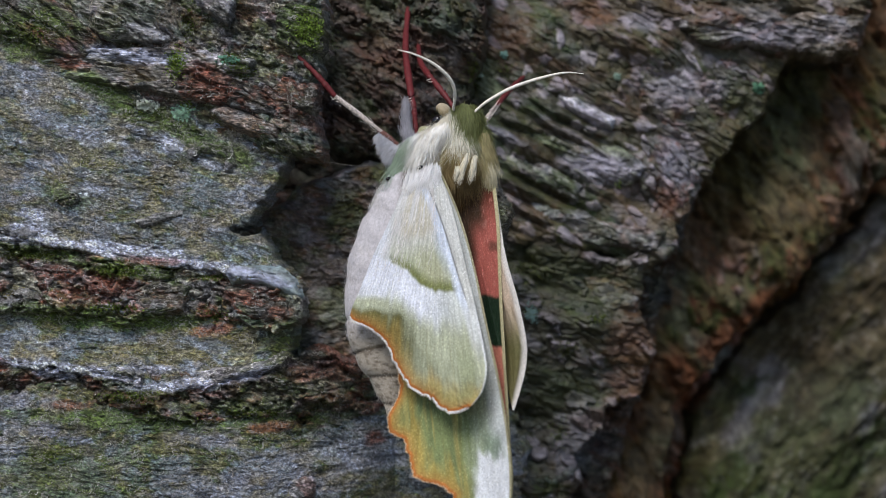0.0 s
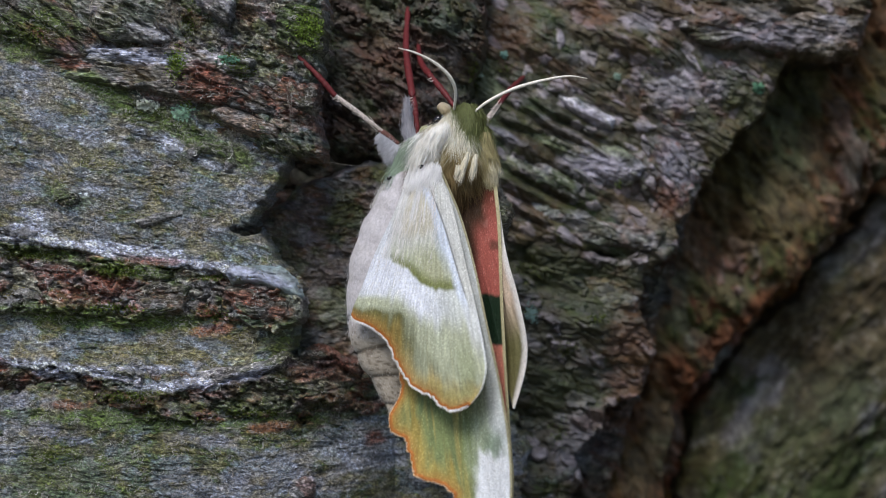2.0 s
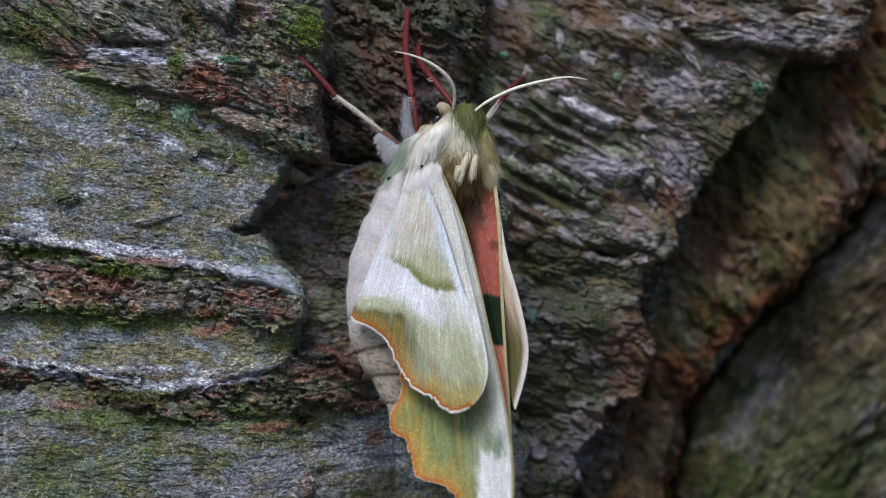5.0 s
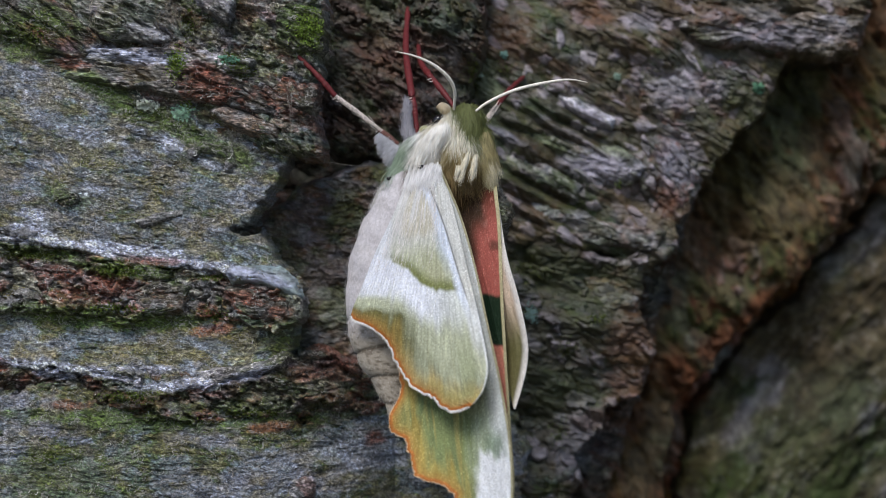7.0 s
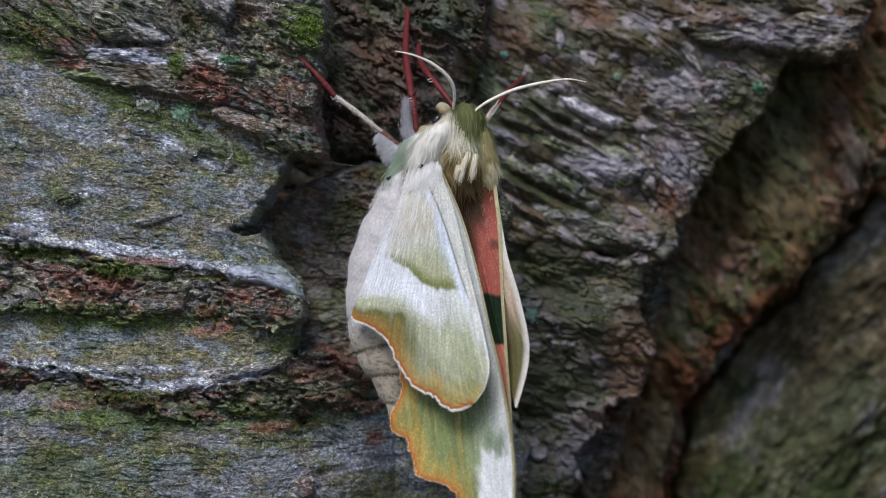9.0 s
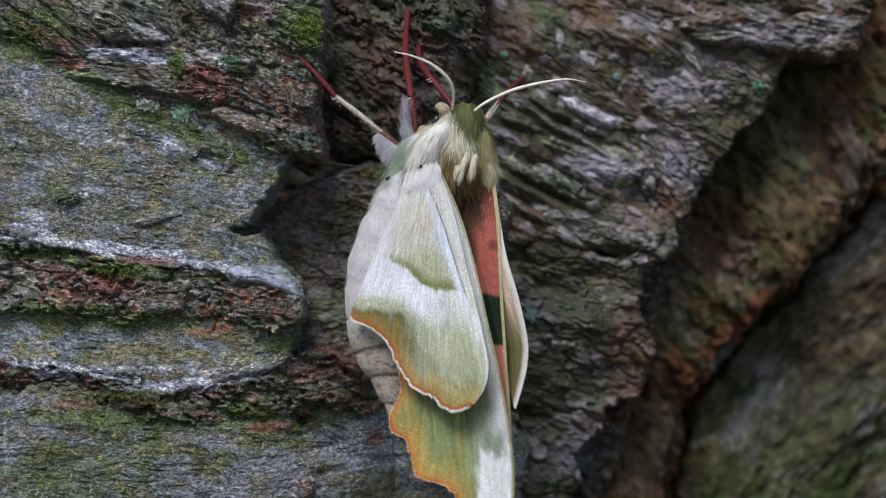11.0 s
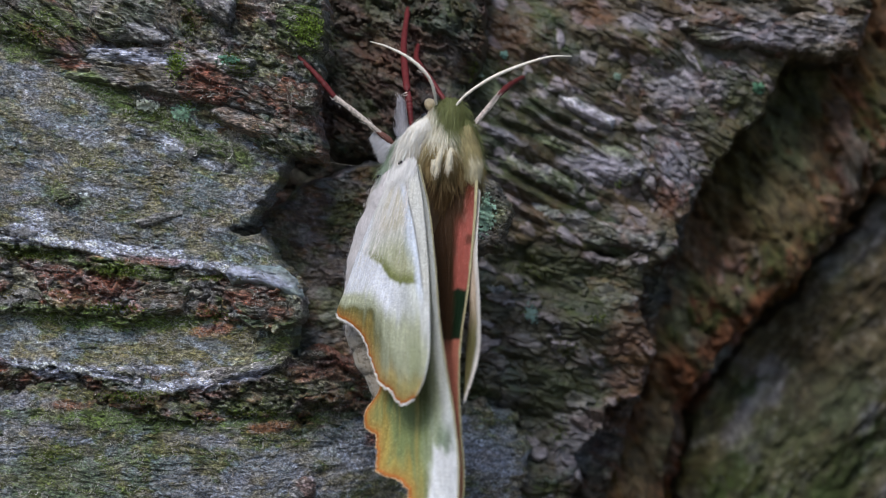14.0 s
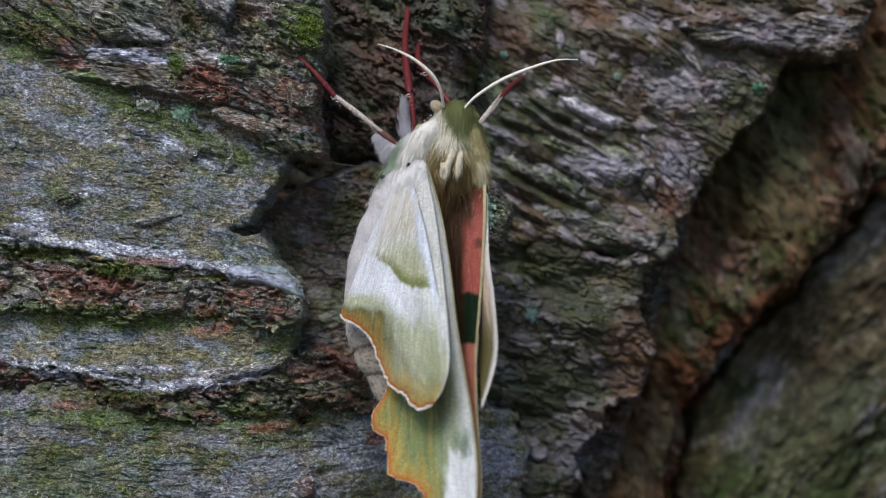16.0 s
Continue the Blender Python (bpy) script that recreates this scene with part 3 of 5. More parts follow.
    Plate([(-38.22, 5.61), (-37.33, 6.17), (-36, 5.83), (-35.78, 4.72), (-37.11, 4.17), (-38.11, 4.61)], 0.5, (0, 0), 0, 53, 1.2, 0.9, 0.3, 0.2, 3, 0.3, 0.08, 0.3, 0.4, 0.2, 0.3, 0.5, label="small rounded bark blister"),
    Plate([(-21.32, -20.14), (-20.42, -20.48), (-20.53, -22.38), (-21.54, -23.95), (-23.11, -24.4), (-23.67, -23.95), (-21.99, -23.06), (-21.2, -21.6)], -1.0, (0, 0), -60, 54, 0.8, 0.3, 0.2, 0.06, 3, 0.2, 0.05, 0.05, 0.05, 0.8, 0.8, 0.1, gain=1.2, label="thin curled scrap of bark"),
    Plate([(-17.61, -22.16), (-16.83, -21.6), (-16.6, -22.94), (-17.28, -23.62), (-18.06, -23.39)], -2.1, (0, 0), -50, 55, 0.8, 0.3, 0.2, 0.06, 3, 0.2, 0.05, 0.05, 0.1, 0.6, 0.7, 0.2, gain=1.2, label="thin curled scrap of bark"),
    Plate([(-15.93, -23.84), (-14.81, -22.94), (-13.41, -23.28), (-13.24, -24.4), (-14.81, -25.19)], -2.6, (0, 0), -30, 56, 0.8, 0.3, 0.2, 0.06, 3, 0.2, 0.05, 0.1, 0.3, 0.3, 0.5, 0.4, label="thin curled scrap of bark"),
    Plate([(-35.39, -11.11), (-32.04, -11.67), (-29.81, -12.67), (-30.03, -13.57), (-33.16, -12.9), (-35.39, -12.11)], -0.6, (0, 0), -12, 57, 1.5, 0.6, 0.3, 0.12, 3, 0.3, 0.08, 0.2, 0.1, 0.9, 0.8, 0.2, gain=1.15, label="lifted pale lip of bark"),
    Plate([(-27.02, -12.67), (-22.55, -12), (-17.53, -11.33), (-15.52, -10.77), (-15.85, -11.67), (-19.2, -12.45), (-22.55, -13.45), (-26.46, -13.9)], -0.9, (0, 0), 8, 58, 1.5, 0.5, 0.3, 0.12, 3, 0.3, 0.08, 0.2, 0.1, 0.9, 0.8, 0.2, gain=1.1, label="lifted pale lip of bark"),
    Plate([(-40.42, -2.18), (-37.07, -1.51), (-35.39, -2.74), (-37.07, -4.41), (-39.86, -3.96)], -0.3, (0, 0), 0, 59, 2, 1.0, 0.5, 0.3, 4, 0.5, 0.1, 0.3, 0.9, 0.1, 0.3, 0.4, label="red-brown chunk in the seam"),
    Plate([(-31.15, -4.41), (-28.14, -3.29), (-25.35, -3.85), (-25.9, -5.97), (-29.25, -6.64), (-31.37, -6.42)], -0.2, (0, 0), 0, 60, 2, 1.0, 0.5, 0.3, 4, 0.6, 0.1, 0.6, 0.3, 0.3, 0.5, 0.4, label="knobbly chunk in the seam"),
    Plate([(-21.44, -3.96), (-18.65, -3.63), (-15.41, -4.97), (-14.96, -6.64), (-17.53, -7.31), (-20.32, -6.42)], -0.6, (0, 0), -15, 61, 2, 1.0, 0.5, 0.3, 4, 0.6, 0.1, 0.3, 0.7, 0.2, 0.3, 0.5, label="red-brown chunk in the seam"),
    Plate([(1.77, 8.06), (5.49, 6.58), (6.63, 4.06), (6.18, 0.06), (3.49, -0.29), (1.6, 3.26)], -6.4, (0, 0), -28, 62, 3, 1.2, 0.6, 0.25, 4, 0.8, 0.08, 0.5, 0.1, 0.3, 0.3, 0.6, ochre=0.3, label="olive ridge of bark"),
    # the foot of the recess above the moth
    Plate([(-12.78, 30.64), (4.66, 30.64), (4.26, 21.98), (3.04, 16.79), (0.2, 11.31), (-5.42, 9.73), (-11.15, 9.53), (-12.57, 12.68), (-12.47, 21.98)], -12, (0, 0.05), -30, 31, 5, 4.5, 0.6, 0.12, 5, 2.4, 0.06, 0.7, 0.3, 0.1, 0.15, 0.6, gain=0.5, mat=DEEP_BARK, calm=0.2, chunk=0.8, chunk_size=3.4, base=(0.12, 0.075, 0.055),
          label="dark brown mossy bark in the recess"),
    # the rugged slab on the other side of the recess
    Plate([(4.02, 32.38), (46.42, 32.38), (45.74, 23.23), (44.88, 21.28), (40, 20.67), (37.32, 20.79), (35.86, 17.27), (34.15, 13.96), (31.58, 12.38), (29.15, 9.7), (28.42, 6.88), (26.84, 4.08), (25.07, 2.5), (24.87, -0.55), (20.5, -1.77), (13.16, 0.06), (7.08, 0.66), (5.24, 6.77), (2.57, 11.65), (1.46, 17.14), (3.78, 22.01)], -19.2, (-0.05, 0.01), -27, 17, 8, 1.6, 1.1, 0.16, 7, 1.8, 0.05, 0.7, 0.2, 0.5, 0.0, 0.4, gain=0.62, ochre=0.35, scale=1.5, base=(0.15, 0.13, 0.06), mat=SLAB_BARK, calm=0.5, chunk=0.16, chunk_size=0.9, mottle=0.85, ridge=1.1),
    Plate([(18.66, 32.38), (46.42, 32.38), (45.62, 24.46), (44.88, 21.05), (40, 20.92), (36.95, 21.16), (32.69, 21.78), (26.58, 22.87), (21.1, 24.21)], -19.2, (-0.05, 0.02), -8, 18, 6, 1.4, 1.0, 0.45, 6, 1.3, 0.1, 0.3, 0.4, 0.5, 0.3, 0.5, gain=0.7, ochre=0.3, scale=1.5, base=(0.15, 0.13, 0.1), mat=SLAB_BARK, calm=0.5, chunk=0.25, chunk_size=0.9, mottle=0.85),
    Plate([(24.04, 24.96), (33.14, 23.13), (38.62, 25.56), (45.3, 24.96), (44.68, 21.18), (38.62, 20.95), (32.54, 21.91), (27.09, 22.53)], -18, (0, 0.05), -5, 32, 3, 1.2, 0.8, 0.3, 4, 0.9, 0.1, 0.2, 0.3, 0.6, 0.4, 0.5, gain=0.7, ochre=0.3, scale=1.5, base=(0.15, 0.13, 0.1),
          label="pale jagged ledge of bark", mat=SLAB_BARK),
    Plate([(13.12, 11.29), (19.18, 10.86), (21.91, 8.81), (20.41, 6.37), (16.15, 6.85), (12.5, 8.56)], -18.2, (0, 0.04), -20, 19, 3, 2.2, 0.6, 0.2, 4, 0.6, 0.08, 0.1, 0.05, 0.8, 0.2, 0.2, gain=0.75, label="pale lilac-grey flake of bark", mat=SLAB_BARK),
    Plate([(12.5, 16.33), (14.33, 16.09), (18.34, 13.9), (17.97, 13.05), (13.73, 15)], -17.5, (0, 0), -28, 20, 2, 1.2, 0.3, 0.1, 3, 0.3, 0.06, 0.05, 0.05, 0.9, 0.5, 0.1, gain=1.5, label="thin pale strip of bark", mat=SLAB_BARK),
    Plate([(5.22, 15.23), (10.68, 13.73), (16.76, 10.38), (16.15, 9.29), (10.68, 11.23), (5.82, 13.11)], -18.3, (0, 0), -27, 33, 2.5, 1.6, 0.4, 0.2, 3, 0.5, 0.08, 0.5, 0.1, 0.3, 0.4, 0.3, ochre=0.4, label="olive ridge of bark", mat=SLAB_BARK),
    Plate([(5.82, 11.6), (10.68, 9.47), (14.93, 6.74), (14.33, 5.52), (9.47, 7.34), (6.08, 9.47)], -18.3, (0, 0), -29, 34, 2.5, 1.6, 0.4, 0.2, 3, 0.5, 0.08, 0.5, 0.1, 0.5, 0.5, 0.3, ochre=0.3, label="olive ridge of bark", mat=SLAB_BARK),
    Plate([(7.05, 5.52), (13.11, 4.32), (19.78, 2.49), (24.04, 2.19), (22.83, 0.06), (16.75, 0.31), (10.68, 1.88), (7.05, 3.1)], -18.4, (0, 0), -12, 35, 3, 1, 0.7, 0.3, 4, 0.8, 0.1, 0.3, 0.2, 0.4, 0.3, 0.5, gain=0.85, label="grey ridge of bark", mat=SLAB_BARK),
    Plate([(21.01, 19.48), (27.07, 20.7), (33.14, 20.1), (34.36, 17.67), (30.72, 13.73), (25.25, 12.81), (21.61, 15.23)], -19, (0, 0), -10, 36, 3, 2.2, 0.9, 0.4, 5, 1.2, 0.12, 0.3, 0.4, 0.4, 0.4, 0.6, gain=0.75, ochre=0.3, base=(0.15, 0.13, 0.1), label="reddish-grey crumbling bark", mat=SLAB_BARK, calm=0.5, chunk=0.35, chunk_size=1.0, mottle=0.7),
    Plate([(21.61, 12.2), (27.07, 11.6), (27.68, 7.95), (26.16, 4.32), (24.65, 2.49), (22.23, 4.32), (21, 8.56)], -19.3, (0, 0), -50, 37, 3, 2.0, 0.9, 0.4, 5, 1.1, 0.12, 0.25, 0.5, 0.35, 0.2, 0.6, gain=0.72, label="crumbling edge of the bark slab", mat=SLAB_BARK, calm=0.5, chunk=0.35, chunk_size=1.0, mottle=0.8),
    Plate([(-1.47, 1.28), (7.11, 1.6), (13.24, 0.68), (19.36, -0.86), (24.88, 0.06), (24.26, -1.28), (21.2, -3), (21.2, -7.29), (22.54, -10.36), (21.82, -15.25), (18.14, -17.21), (17.03, -19.67), (13.97, -22.12), (14.46, -24.57), (12.32, -33.03), (-3.31, -33.03), (-1.47, -19.55)], -18.8, (-0.13, 0.0), -10, 21, 8, 1.6, 1.1, 0.12, 7, 2.0, 0.04, 0.75, 0.1, 0.12, 0.0, 0.6, gain=0.56, scale=1.5, base=(0.085, 0.085, 0.05), mat=SLAB_BARK, calm=0.6, chunk=0.5, chunk_size=1.4, mottle=0.6),
    Plate([(15.62, -3.12), (19.87, -2.99), (21.35, -4.82), (20.98, -7.02), (18.05, -7.26), (15.62, -6.04)], -19.2, (0, 0), -6, 22, 3, 1, 0.5, 0.3, 4, 0.8, 0.1, 0.1, 0.5, 0.3, 0.2, 0.6, gain=0.75, label="rounded brown lump of bark", mat=SLAB_BARK),
    Plate([(13.16, -9.7), (18.65, -9.08), (22.32, -10.62), (21.71, -14.57), (16.83, -15.19), (13.16, -13.36)], -20, (0, 0), -12, 23, 3, 1, 0.5, 0.3, 4, 0.8, 0.1, 0.3, 0.1, 0.1, 0.1, 0.7, gain=0.5, mat=SLAB_BARK),
    # the next rib of the trunk, far behind
    Plate([(7.55, 39.12), (63.54, 39.12), (63.54, 11.78), (47.91, 7.23), (40.1, -2.54), (32.29, -10.35), (26.44, -18.17), (23.83, -39.65), (4.95, -39.65)], -29, (-0.05, 0), -60, 24, 8, 4, 1.6, 0.25, 6, 1.8, 0.12, 0.45, 0.5, 0.02, 0.0, 0.3, 0.3,
          "brown and green bark of the next rib", FAR_BARK, 2.2, 0.6, 0.6, base=(0.18, 0.125, 0.035), chunk=0.9, chunk_size=2.4, mottle=0.2),
    Plate([(64.01, 9.24), (50.89, 5.97), (41.71, -3.88), (34.5, -11.74), (29.25, -18.3), (26.63, -39.94), (66.63, -39.94)], -37, (-0.03, 0), 50, 25, 8, 4, 1.6, 0.1, 6, 1.6, 0.1, 0.6, 0.1, 0.6, 0.15, 0.3, 0.3,
          "grey-green bark of the next rib", FAR_BARK, 2.4, 0.56, 0.3, base=(0.12, 0.145, 0.075)),
    Plate([(-5.65, 43.1), (75.02, 43.1), (75.02, -44.3), (-5.65, -44.3)], -41, (0, 0), -55, 26, 4, 4, 1, 0.8, 6, 1.5, 0.3, 0.1, 0.85, 0.05, 0.1, 1.0, 0.45, "red-brown inner bark in the deep cleft", FAR_BARK, 2.0, 2.4, 0.5),
]

NEAR_PLATES = [pl for pl in PLATES if pl.scale < 2]
tree = tagged(new("tree_trunk"), "old trunk with grey-green, deeply fissured mossy bark", "tree trunk")
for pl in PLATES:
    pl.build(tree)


def bark_at(x, z):
    """How far the bark stands out at a spot of its face."""
    return float(max(pl.height([x], [z])[0] for pl in PLATES))


def trunk_core():
    """The trunk behind and round the fissured face: ribs of bark from the roots to well above it, hollowed where the plates lie."""
    zs, n = np.r_[np.linspace(0, 3.4, 340), 3.44], 440
    a = np.linspace(0, 2 * np.pi, n, endpoint=False)
    zz, aa = np.meshgrid(zs, a, indexing="ij")
    sway = 1.2 * fbm(np.cos(aa) * 2 + 5, zz * 1.5 + np.sin(aa) * 2, 910, 3)
    rib = np.abs(np.sin(aa * 11 + 2 * sway + 1.5 * np.sin(zz * 3.1)))
    r = 0.331 - 0.03 * smooth(0.55, 0.05, rib) - 0.016 * (fbm(np.cos(aa) * 9 + 3, zz * 7 + np.sin(aa) * 9, 900, 4) - 0.3) + 0.25 * np.exp(-zz / 0.25) * (0.7 + 0.3 * rib) - 0.02 * np.maximum(zz - LIFT, 0)
    across = np.abs(r * np.cos(aa) + 0.005)
    hollow = smooth(0.088, 0.064, across) * smooth(0.075, 0.046, np.abs(zz - LIFT)) * (np.sin(aa) < 0)
    r = r * (1 - hollow) + hollow * (0.28 + 0 * r)
    r[-1] *= 0.02
    v = np.stack([r * np.cos(aa), r * np.sin(aa) + 0.335, zz], -1).reshape(-1, 3)
    return under(tagged(new("trunk_core", raw_mesh("trunk_core", v, grid_faces(341, n, True), TRUNK)), "brown ribbed bark round the trunk"), tree)


trunk_core()
gx, gy = np.meshgrid(np.linspace(-40, 40, 60), np.linspace(-40, 40, 60), indexing="ij")
gv = np.stack([gx, gy, 0.25 * (fbm(gx / 5, gy / 5, 77) - 0.5) * np.clip(np.hypot(gx, gy) / 3, 0, 1)], -1).reshape(-1, 3)
tagged(new("ground", raw_mesh("ground", gv, grid_faces(60, 60), SOIL)), "dark woodland floor of leaf litter", "ground", kind="structure")


# ---- the moth ----
PIVOT = np.array((-5.22, 0, 10.61))
moth = tagged(new("hawk_moth"), "pale green and white hawk moth hanging from bark, wings folded", "moth")
moth.matrix_world = pose(PIVOT[0] * MM, PIVOT[1] * MM, PIVOT[2] * MM + LIFT)


def moth_part(name, v, f, mat, tint=None, label="", parent=None, shade=True):
    """A part of the moth; v in millimetres of the place."""
    ob = new(name, raw_mesh(name, (np.asarray(v) - PIVOT) * MM, f, mat, tint, shade))
    if label:
        tagged(ob, label)
    return under(ob, parent or moth)


def loft(rows, count, sides, flat=1.0, lump=0.0, seed=3):
    """A round body through rows of (x, y, z, radius): rings across the line of centres."""
    c = spline(rows, count)
    t = np.gradient(c[:, :3], axis=0)
    t /= np.linalg.norm(t, axis=1)[:, None]
    side = np.cross(t, (0, 1, 0))
    side /= np.linalg.norm(side, axis=1)[:, None]
    up = np.cross(side, t)
    a = np.linspace(0, 2 * np.pi, sides, endpoint=False)
    r = np.maximum(c[:, 3], 0.02)
    v = c[:, None, :3] + r[:, None, None] * (np.cos(a)[None, :, None] * side[:, None] + flat * np.sin(a)[None, :, None] * up[:, None])
    out = v - c[:, None, :3]
    if lump:
        i, j = np.meshgrid(np.arange(count), np.arange(sides), indexing="ij")
        v = v + out * lump * (fbm(i / 6.0, j / 6.0, seed)[..., None] - 0.5)
    out /= np.linalg.norm(out, axis=2)[..., None]
    return v, out, c


def fur(name, roots, out, lay, length, colour, label="", width=0.035, seed=5, spread=0.35, parent=None, face=None):
    """Hairs as slender tapering blades: roots and outward directions n x 3, laid along lay."""
    rng = np.random.default_rng(seed)
    n = len(roots)
    d = out * rng.uniform(0.1, 0.38, (n, 1)) + lay + rng.normal(0, spread, (n, 3)) * 0.5
    d /= np.linalg.norm(d, axis=1)[:, None]
    ln = length * rng.uniform(0.55, 1.25, (n, 1))
    bend = lay * 0.35 - out * 0.25
    side = np.cross(d, (out / (np.linalg.norm(out, axis=1)[:, None] + 1e-9) if face is None else np.asarray(face)) + rng.normal(0, 0.3, (n, 3)))
    side /= np.linalg.norm(side, axis=1)[:, None]
    w = width * rng.uniform(0.7, 1.3, (n, 1))
    rows = []
    for s, k in ((0, 1.0), (0.4, 0.9), (0.75, 0.6), (1.0, 0.1)):
        p = roots + d * ln * s + bend * ln * s * s
        rows += [p - side * w * k, p + side * w * k]
    v = np.stack(rows, 1).reshape(-1, 3)
    base = np.array([[0, 1, 3, 2], [2, 3, 5, 4], [4, 5, 7, 6]])
    f = (np.arange(n)[:, None, None] * 8 + base).reshape(-1, 4)
    tint = np.repeat(np.asarray(colour) * rng.uniform(0.75, 1.2, (n, 1)), 8, 0)
    return moth_part(name, v, f, HAIR, tint, label, parent)


def scatter(v, out, count, seed, chosen):
    """Random vertices of a lofted body for which chosen(v) holds."""
    rng = np.random.default_rng(seed)
    p, o = v.reshape(-1, 3), out.reshape(-1, 3)
    ok = np.flatnonzero(chosen(p, o))
    k = rng.choice(ok, count)
    return p[k] + rng.normal(0, 0.12, (count, 3)), o[k]


def swatch(r, g, b, k=0.9):
    """A linear colour from an 8-bit one."""
    return np.array([(c / 255 / 12.92 if c < 11 else ((c / 255 + 0.055) / 1.055) ** 2.4) * k for c in (r, g, b)])


CREAM = np.array((0.9, 0.85, 0.74))
WHITE = np.array((0.95, 0.95, 0.95))


def coat(x, z, stray):
    """Colours of the back: a moss-green hood, a cream ruff down its side, tan behind."""
    edge = x - 0.6 - 0.65 * (12.8 - z) + 0.22 * stray
    col = mix(np.broadcast_to(CREAM, (len(x), 3)), WHITE, smooth(-1.0, -3.0, x))
    behind = smooth(10.3, 9.5, z + 0.3 * stray + 0.2 * x)
    col = mix(col, swatch(176, 160, 112), smooth(-1.6, 0.2, x + 0.3 * stray) * behind)
    hood = smooth(0.1, 0.7, edge) * smooth(9.5, 10.3, z + 0.3 * stray + 0.2 * x)
    col = mix(col, swatch(112, 120, 62), hood * 0.95)
    col = mix(col, swatch(206, 202, 188), 0.55 * hood * smooth(0.5, 0.1, np.abs(z - 10.9 + 0.15 * x + 0.2 * stray)) * smooth(4.5, 3, x))
    col = mix(col, swatch(146, 126, 86), smooth(9.4, 8.2, z) * smooth(-1.0, 0.3, x) * smooth(4.6, 3.8, x))
    col = mix(col, swatch(128, 146, 120), 0.8 * smooth(-2.3, -3.1, x + 0.2 * stray) * smooth(7.0, 8.0, z) * smooth(10.8, 10.0, z))
    return mix(col, swatch(112, 88, 54), smooth(7.4, 5.6, z + 0.3 * stray))


def thorax():
    rows = [(*(2.37, -2, 13.97), 0.5), (*(2.26, -1.9, 13.26), 1.5), (*(1.88, -1.5, 11.86), 2.4), (*(1.22, -0.9, 10.12), 3.5), (*(0.33, -0.1, 8.38), 4.3),
            (*(-0.56, 1, 6.48), 3.7), (*(-1.45, 1, 2.85), 2.7), (*(-2.18, 0.8, 0.06), 2.0)]
    v, out, c = loft(rows, 80, 64, 0.75, 0.12)
    p = v.reshape(-1, 3)
    tint = coat(p[:, 0], p[:, 2], 0 * p[:, 0]) * 0.8
    body = moth_part("thorax", p, grid_faces(80, 64, True), SKIN, tint, "cream furry thorax with a moss-green collar")
    roots, o = scatter(v, out, 17000, 11, lambda p, o: (o[:, 1] < 0.3) & (p[:, 2] > np.where(p[:, 0] < 0.3, 8.6, 2.8)))
    rng = np.random.default_rng(4)
    x, z = roots[:, 0], roots[:, 2]
    colour = coat(x, z, rng.normal(0, 1, len(x)))
    swirl = fbm(x / 0.7, z / 0.9, 91, 3) - 0.5
    lay = np.stack([0.22 * (x - 1.8) / 2 - 0.35 * smooth(1.0, -1.5, x) + 1.3 * swirl, -0.1 - 0.5 * swirl, -np.ones_like(x)], 1)
    fur("thorax_fur", roots, o, lay, 1.3 + 0.7 * smooth(8, 5, z)[:, None], colour, "soft cream and moss-green fur", 0.02, 5, 0.6, body)
    return body


def shoulder(name, rows, colour, label, count, seed, length=1.2, lay=(-0.25, -0.05, -1.0), second=None, patch=None):
    """A furry lobe beside the thorax; second is a colour that lies about patch (x, z, radius)."""
    v, out, c = loft(rows, 40, 36, 0.8, 0.2, seed)

    def paint(p):
        col = np.broadcast_to(np.asarray(colour), p.shape)
        if second is None:
            return col
        far = np.hypot(p[:, 0] - patch[0], p[:, 2] - patch[1]) / patch[2] + 0.8 * (fbm(p[:, 0] / 0.5, p[:, 2] / 0.8, seed) - 0.5)
        return mix(col, second, smooth(1.2, 0.5, far))

    body = moth_part(name, v.reshape(-1, 3), grid_faces(40, 36, True), SKIN, paint(v.reshape(-1, 3)) * 0.85, label)
    roots, o = scatter(v, out, count, seed, lambda p, o: o[:, 1] < 0.4)
    way = np.tile(lay, (count, 1)) + (fbm(roots[:, 0] / 0.6, roots[:, 2] / 0.8, seed + 7, 3) - 0.5)[:, None] * (1.3, -0.4, 0)
    fur("lobe_fur", roots, o, way, length, paint(roots), "", 0.02, seed, 0.35, body)


def abdomen():
    rows = [(*(-1.78, -0.3, 8.04), 0.4), (*(-1.89, -0.3, 7.49), 2.2), (*(-2.22, -0.4, 6.04), 3.5), (*(-3.44, -0.2, 2.28), 4.2), (*(-4.89, 0, -1.61), 4.4), (*(-5.44, 0, -4.94), 4.2), (*(-5.33, -0.2, -7.71), 4.1), (*(-4.99, -0.5, -9.92), 3.7),
            (*(-4.7, -0.8, -11.84), 3.1), (*(-4.7, -1.1, -13.76), 2.0), (*(-4.75, -1.4, -15.28), 1.2), (*(-5.07, -1.6, -16.48), 0.25)]
    v, out, c = loft(rows, 170, 64, 0.76, 0.05, 8)
    s = np.linspace(0, 1, 170)
    ring = np.abs(((s * 9.0) % 1.0) - 0.5)
    groove = -0.22 * np.exp(-(ring / 0.05) ** 2)
    v = v + out * (groove * smooth(0.45, 0.65, s) + 0.05 * np.cos(2 * np.pi * s * 9.0))[:, None, None]
    p = v.reshape(-1, 3)
    tint = mix(np.broadcast_to(swatch(206, 201, 206), p.shape), swatch(182, 171, 158), smooth(-6.5, -9.5, p[:, 2]))
    tint = mix(tint, (0.16, 0.13, 0.1), smooth(0.12, 0.02, np.repeat(ring, 64)) * smooth(-7, -9, p[:, 2]))
